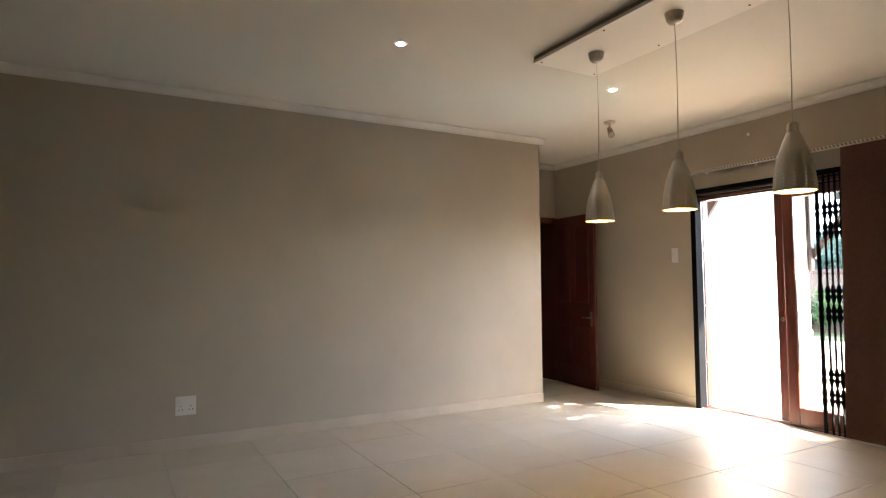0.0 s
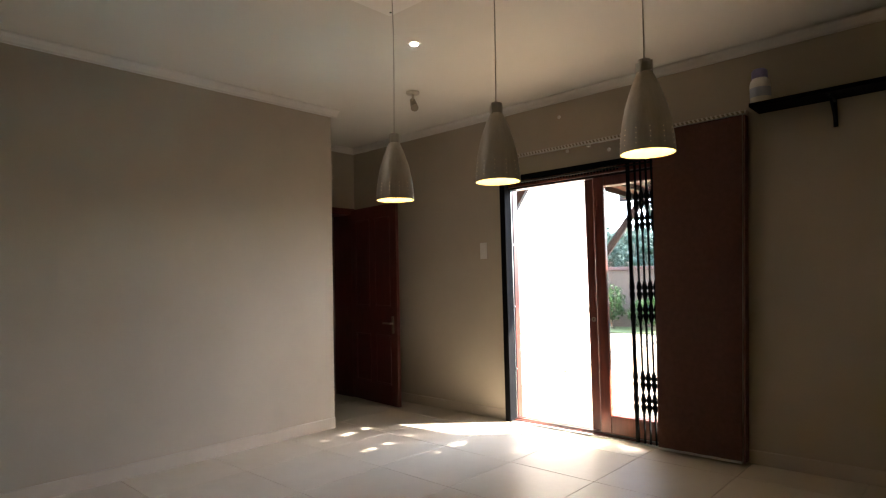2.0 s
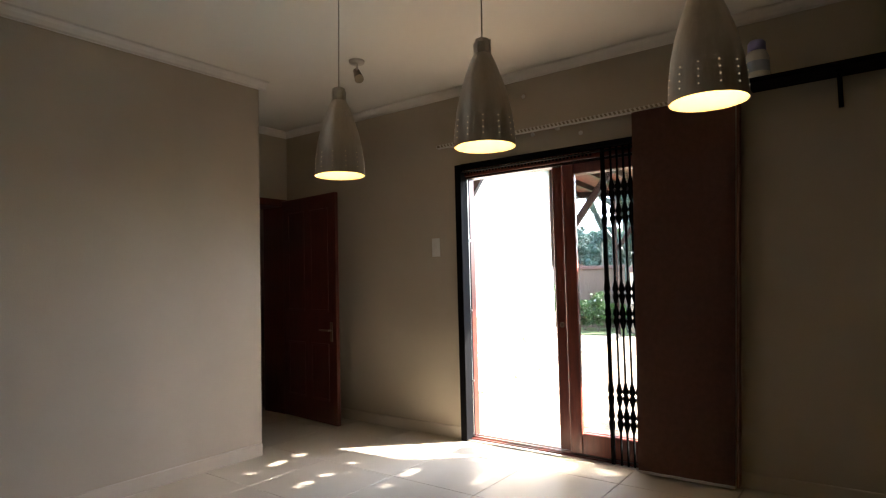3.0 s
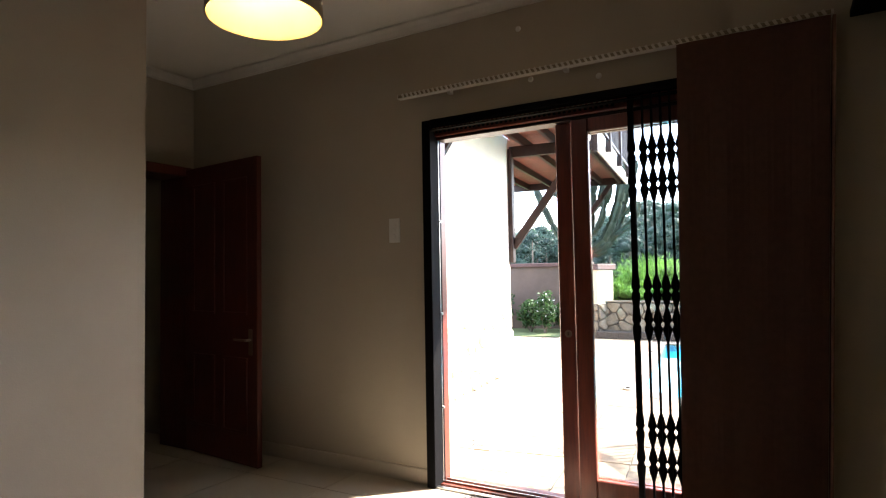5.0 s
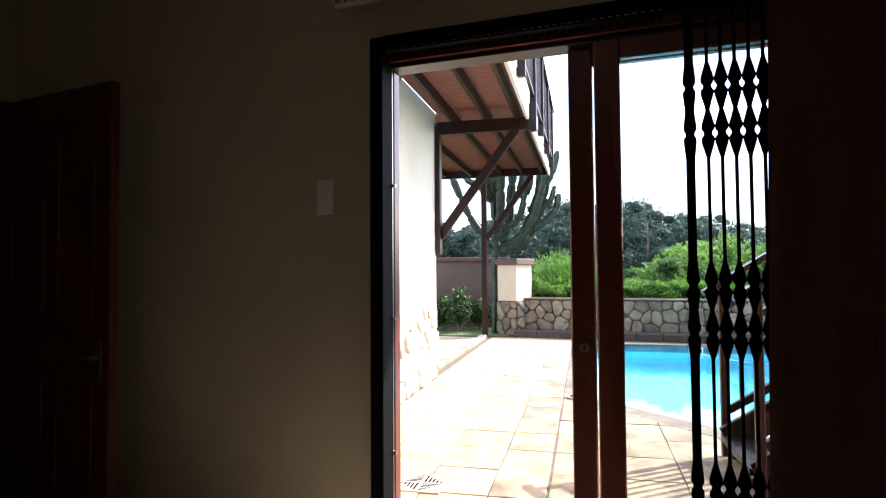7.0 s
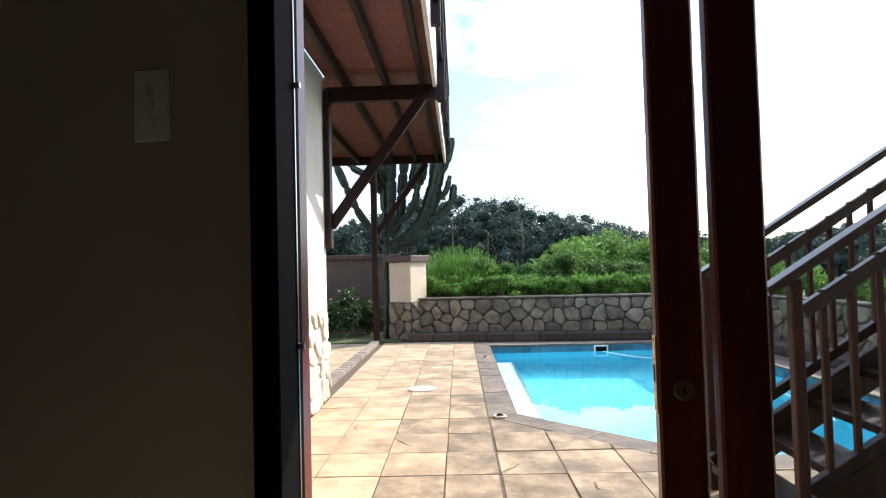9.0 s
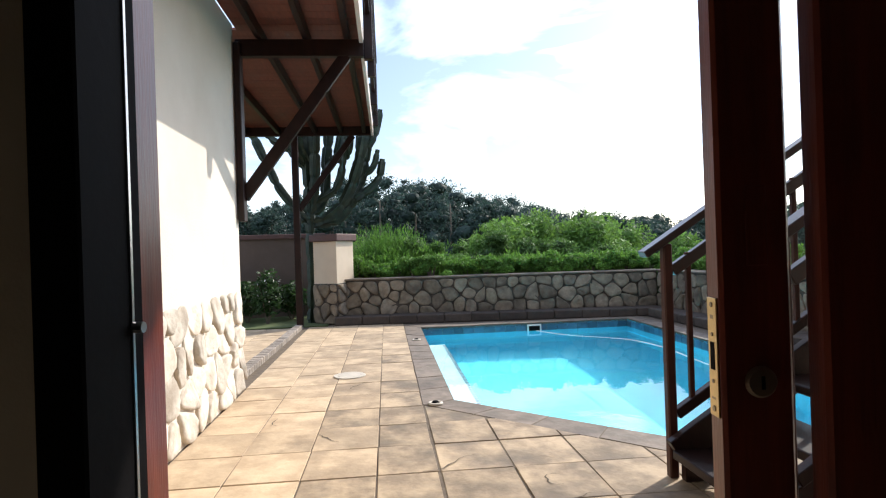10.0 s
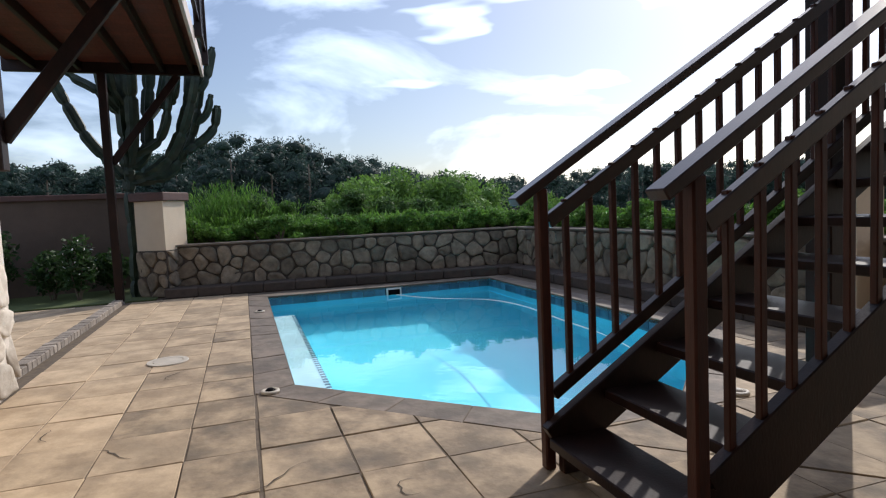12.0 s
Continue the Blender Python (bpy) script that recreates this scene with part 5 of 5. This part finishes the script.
# hairline cracks in some pavers
for (u, v), ang, ln in (((-2.0, -1.72), 100, 0.42), ((-0.25, -1.0), 75, 0.34), ((-1.62, -0.95), 60, 0.28), ((-2.35, -2.1), 80, 0.25), ((-1.2, -0.5), 40, 0.22), ((-2.9, -0.6), 110, 0.35), ((-2.6, -2.2), 95, 0.3)):
    bm = bmesh.new()
    p = Vector((u, v, 0.0045))
    a = radians(ang)
    prev = None
    for k in range(9):
        w = 0.0048 * (1 - abs(k - 4) / 5.0) * random.uniform(0.6, 1.3)
        n_ = Vector((-math.sin(a), math.cos(a), 0)) * w
        cur = (bm.verts.new(p + n_), bm.verts.new(p - n_))
        if prev:
            bm.faces.new((prev[0], prev[1], cur[1], cur[0]))
        prev = cur
        p = p + Vector((math.cos(a), math.sin(a), 0)) * ln / 8
        a += random.uniform(-0.9, 0.9)
    piece("crack", bm, M_CRACK, pave)

# ---- things in the room ----


def pendant(x, y, z):
    t = thing("pendant_lamp", "brushed metal pendant lamp with pierced cone shade", "pendant lamp", (x, y, z), group="pendants in a row")
    prof = [(0.0895, 0.0), (0.087, 0.05), (0.080, 0.105), (0.068, 0.16), (0.052, 0.21), (0.037, 0.25), (0.027, 0.272), (0.022, 0.276)]
    inner = [(r - 0.0025, q) for r, q in prof]
    shade = part("shade", lathe(bmesh.new(), prof, 40, (x, y, z)), M_ALU, t, smooth=True)
    part("shade_lining", lathe(bmesh.new(), inner, 40, (x, y, z)), M_CREAM_IN, shade, "warm cream inside of the shade", smooth=True)
    # Holes are glowing pegs, standing in for bulb light through the shade
    bm = bmesh.new()
    for j in range(4):
        for k in range(12):
            a = 2 * math.pi * k / 12
            r = float(np.interp(0.022 + 0.017 * j, (0, 0.05, 0.105), (0.0895, 0.087, 0.080)))
            c = Vector((x + r * math.cos(a), y + r * math.sin(a), z + 0.022 + 0.017 * j))
            d = Vector((math.cos(a), math.sin(a), 0))
            rod(bm, c - d * 0.001, c + d * 0.0012, 0.0020, seg=6)
    part("perforation", bm, M_HOLE, shade, "rows of small glowing dots for the lit holes", kind="stuff")
    bm = lathe(bmesh.new(), [(0.022, 0.274), (0.026, 0.276), (0.026, 0.305), (0.022, 0.309), (0.020, 0.318), (0.006, 0.322)], 20, (x, y, z))
    for k in range(4):
        a = k * math.pi / 2
        box(bm, x + 0.026 * math.cos(a) - 0.003, x + 0.026 * math.cos(a) + 0.003, y + 0.026 * math.sin(a) - 0.003, y + 0.026 * math.sin(a) + 0.003, z + 0.268, z + 0.312)
    part("lamp_cap", bm, M_ALU, t, smooth=False)
    part("bulb", lathe(bmesh.new(), [(0.0, 0.10), (0.02, 0.105), (0.03, 0.13), (0.026, 0.17), (0.014, 0.20), (0.014, 0.25)], 16, (x, y, z)), M_BULB, t, "lit warm bulb", smooth=True)
    cu = bpy.data.curves.new("cord", "CURVE")
    cu.dimensions, cu.bevel_depth, cu.bevel_resolution = "3D", 0.0022, 2
    sp = cu.splines.new("BEZIER")
    sp.bezier_points.add(2)
    for p, c in zip(sp.bezier_points, ((0, 0, 0.321), (0.004, -0.003, 0.75), (0, 0, ZC - 0.07 - z))):
        p.co, p.handle_left_type, p.handle_right_type = (c[0], c[1], c[2]), "AUTO", "AUTO"
    cu.materials.append(M_CORD)
    c = new("cord", cu)
    c.parent = t
    part("ceiling_rose", lathe(bmesh.new(), [(0.008, -0.062), (0.03, -0.058), (0.044, -0.04), (0.05, -0.012), (0.052, 0.0)], 24, (x, y, ZC - 0.046)), M_ALU, t, smooth=True)
    return t


M_BULB = glow("warm_bulb", (1.0, 0.80, 0.48), 6.0)
# Emission stands in for light coming through the holes
M_HOLE = glow("glowing_hole_dots", (1.0, 0.86, 0.6), 0.03)
M_CORD = mat("clear_cord", (0.45, 0.40, 0.33), rough=0.4, scale=3)
M_LED = glow("downlight_lens", (1.0, 0.97, 0.9), 22.0)
for x, y, z in ((2.614, 2.647, 1.634), (2.583, 2.011, 1.636), (2.621, 1.411, 1.658)):
    pendant(x, y, z)

M_GAPSTRIP = mat("brown_gap_strip", (0.34, 0.26, 0.18), (0.28, 0.21, 0.14), rough=0.7, scale=8)
# lowered board that the pendants hang from
bd = thing("ceiling_board", "off-white lowered ceiling board with screw holes", "ceiling board", (2.63, 1.4, ZC - 0.046))
part("board", B(2.363, 2.908, -0.1, 2.982, ZC - 0.046, ZC - 0.024, bevel=0.002), M_BOARD, bd)
part("batten", B(2.368, 2.400, -0.05, 2.978, ZC - 0.024, ZC), M_GAPSTRIP, bd, "brown strip in the gap above the board")
for x, y in ((2.40, 2.94), (2.875, 2.94), (2.865, 2.36), (2.40, 2.36), (2.86, 1.75)):
    part("screw", rod(bmesh.new(), (x, y, ZC - 0.046), (x, y, ZC - 0.049), 0.006, seg=8), M_BLACK, bd)

for x, y in ((1.477, 3.205), (3.35, 3.237)):
    t = thing("downlight", "small round recessed ceiling downlight, lit", "downlight", (x, y, ZC), group="recessed downlights")
    part("rim", lathe(bmesh.new(), [(0.022, -0.001), (0.026, -0.006), (0.040, -0.005), (0.042, 0.0)], 24, (x, y, ZC)), M_WHITE, t)
    part("lens", lathe(bmesh.new(), [(0.0, -0.003), (0.022, -0.003)], 20, (x, y, ZC)), M_LED, t, "bright lens")

sp_ = thing("ceiling_spot", "small metal swivel spotlight under the ceiling", "spotlight", (4.03, 3.95, ZC))
part("plate", lathe(bmesh.new(), [(0.0, -0.02), (0.05, -0.018), (0.055, -0.004), (0.055, 0.0)], 20, (4.03, 3.95, ZC)), M_ALU, sp_, smooth=True)
part("stem", rod(bmesh.new(), (4.03, 3.95, ZC - 0.015), (4.03, 3.95, ZC - 0.07), 0.008), M_ALU, sp_)
part("head", rod(bmesh.new(), (4.06, 3.985, ZC - 0.055), (4.00, 3.90, ZC - 0.145), 0.022, 0.032, 16), M_BARE, sp_)

# switch, socket, wall fixings
sw = thing("light_switch", "white wall switch with three rockers", "switch", (XW, 4.015, 1.51))
part("plate", B(XW - 0.009, XW, 3.975, 4.055, 1.435, 1.585, bevel=0.003), M_WHITE, sw)
for z in (1.475, 1.51, 1.545):
    part("rocker", B(XW - 0.0125, XW - 0.0092, 4.006, 4.024, z - 0.011, z + 0.011, bevel=0.0015), M_WHITE, sw)
so = thing("wall_socket", "white double wall socket near the floor", "socket", (0.407, YL, 0.325))
part("plate", B(0.334, 0.480, YL - 0.010, YL, 0.254, 0.396, bevel=0.003), M_WHITE, so)
for x in (0.371, 0.443):
    part("rocker", B(x - 0.011, x + 0.011, YL - 0.013, YL - 0.0102, 0.358, 0.380, bevel=0.001), M_WHITE, so)
    bm = bmesh.new()
    for dx, dz in ((0, 0.02), (-0.012, -0.006), (0.012, -0.006)):
        rod(bm, (x + dx, YL - 0.0104, 0.302 + dz), (x + dx, YL - 0.0112, 0.302 + dz), 0.0042, seg=8)
    part("pin_hole", bm, M_BLACK, so)
for y, z in ((3.172, 2.588), (3.105, 2.292), (2.734, 2.243)):
    k_ = thing("wall_plug", "small white plastic plug stuck in the wall", "wall plug", (XW, y, z), group="old wall fixings")
    part("plug", lathe(bmesh.new(), [(0.0, 0.01), (0.012, 0.009), (0.016, 0.0)], 12), M_WHITE, k_)
    k_.children[0].matrix_basis = pose(0, 0, 0, 0, -90, 0)
    k_.children[0].data.transform(Matrix.Translation((XW, y, z)))

# shelf with a bottle
sh = thing("wall_shelf", "long black wall shelf on brackets", "shelf", (4.86, 0.8, 2.3))
part("board", B(4.755, XW, -0.3, 1.66, 2.297, 2.324, bevel=0.003), M_BLACK, sh)
for y in (1.235, 0.50, -0.15):
    br = B(4.962, XW, y - 0.012, y + 0.012, 2.13, 2.297, bevel=0.002)
    box(br, 4.80, 4.962, y - 0.012, y + 0.012, 2.280, 2.297, bevel=0.002)
    beam(br, (4.965, y, 2.16), (4.84, y, 2.284), 0.014, 0.014)
    part("bracket", br, M_BLACK, sh)
BX, BY, BZ = 4.82, 1.605, 2.325
bo = thing("plastic_bottle", "white plastic bottle with a lilac cap", "bottle", (BX, BY, BZ))
part("body", lathe(bmesh.new(), [(0.0, 0.0), (0.055, 0.0), (0.060, 0.010), (0.060, 0.120), (0.054, 0.142), (0.042, 0.160)], 28, (BX, BY, BZ)), M_WHITE, bo, smooth=True)
part("cap", lathe(bmesh.new(), [(0.042, 0.157), (0.047, 0.160), (0.046, 0.205), (0.036, 0.218), (0.0, 0.222)], 24, (BX, BY, BZ)), M_LILAC, bo, "lilac-blue cap", smooth=True)
part("label", lathe(bmesh.new(), [(0.0606, 0.035), (0.0606, 0.095)], 28, (BX, BY, BZ)), M_LABEL, bo, "faded blue band", smooth=True)

# ---- floor tiles ----
TP, TX, TY = 0.628, 0.250, 3.06
tile_me = mesh("floor_tile", slab(bmesh.new(), [(-TP / 2 + 0.0018, -TP / 2 + 0.0018), (TP / 2 - 0.0018, -TP / 2 + 0.0018), (TP / 2 - 0.0018, TP / 2 - 0.0018), (-TP / 2 + 0.0018, TP / 2 - 0.0018)], -0.012, 0.0, 0.002), M_TILE)
i = -6
while TX + (i + 0.5) * TP < XW + TP:
    j = -11
    while TY + (j + 0.5) * TP < YB + 1.6:
        cx, cy = TX + (i + 0.5) * TP, TY + (j + 0.5) * TP
        if cy - TP / 2 < YL or cx + TP / 2 > XE:
            x1 = min(cx + TP / 2, XW + 0.02)
            if cx + TP / 2 <= XW + 0.02:
                ob = new("floor_tile", tile_me)
                ob.parent = floor
                ob.matrix_basis = Matrix.Translation((cx, cy, 0))
            elif x1 - (cx - TP / 2) > 0.03:
                w0, w1 = cx - TP / 2 + 0.0018, x1
                piece("floor_tile", slab(bmesh.new(), [(w0, cy - TP / 2 + 0.0018), (w1, cy - TP / 2 + 0.0018), (w1, cy + TP / 2 - 0.0018), (w0, cy + TP / 2 - 0.0018)], -0.012, 0.0, 0.002), M_TILE, floor)
        j += 1
    i += 1
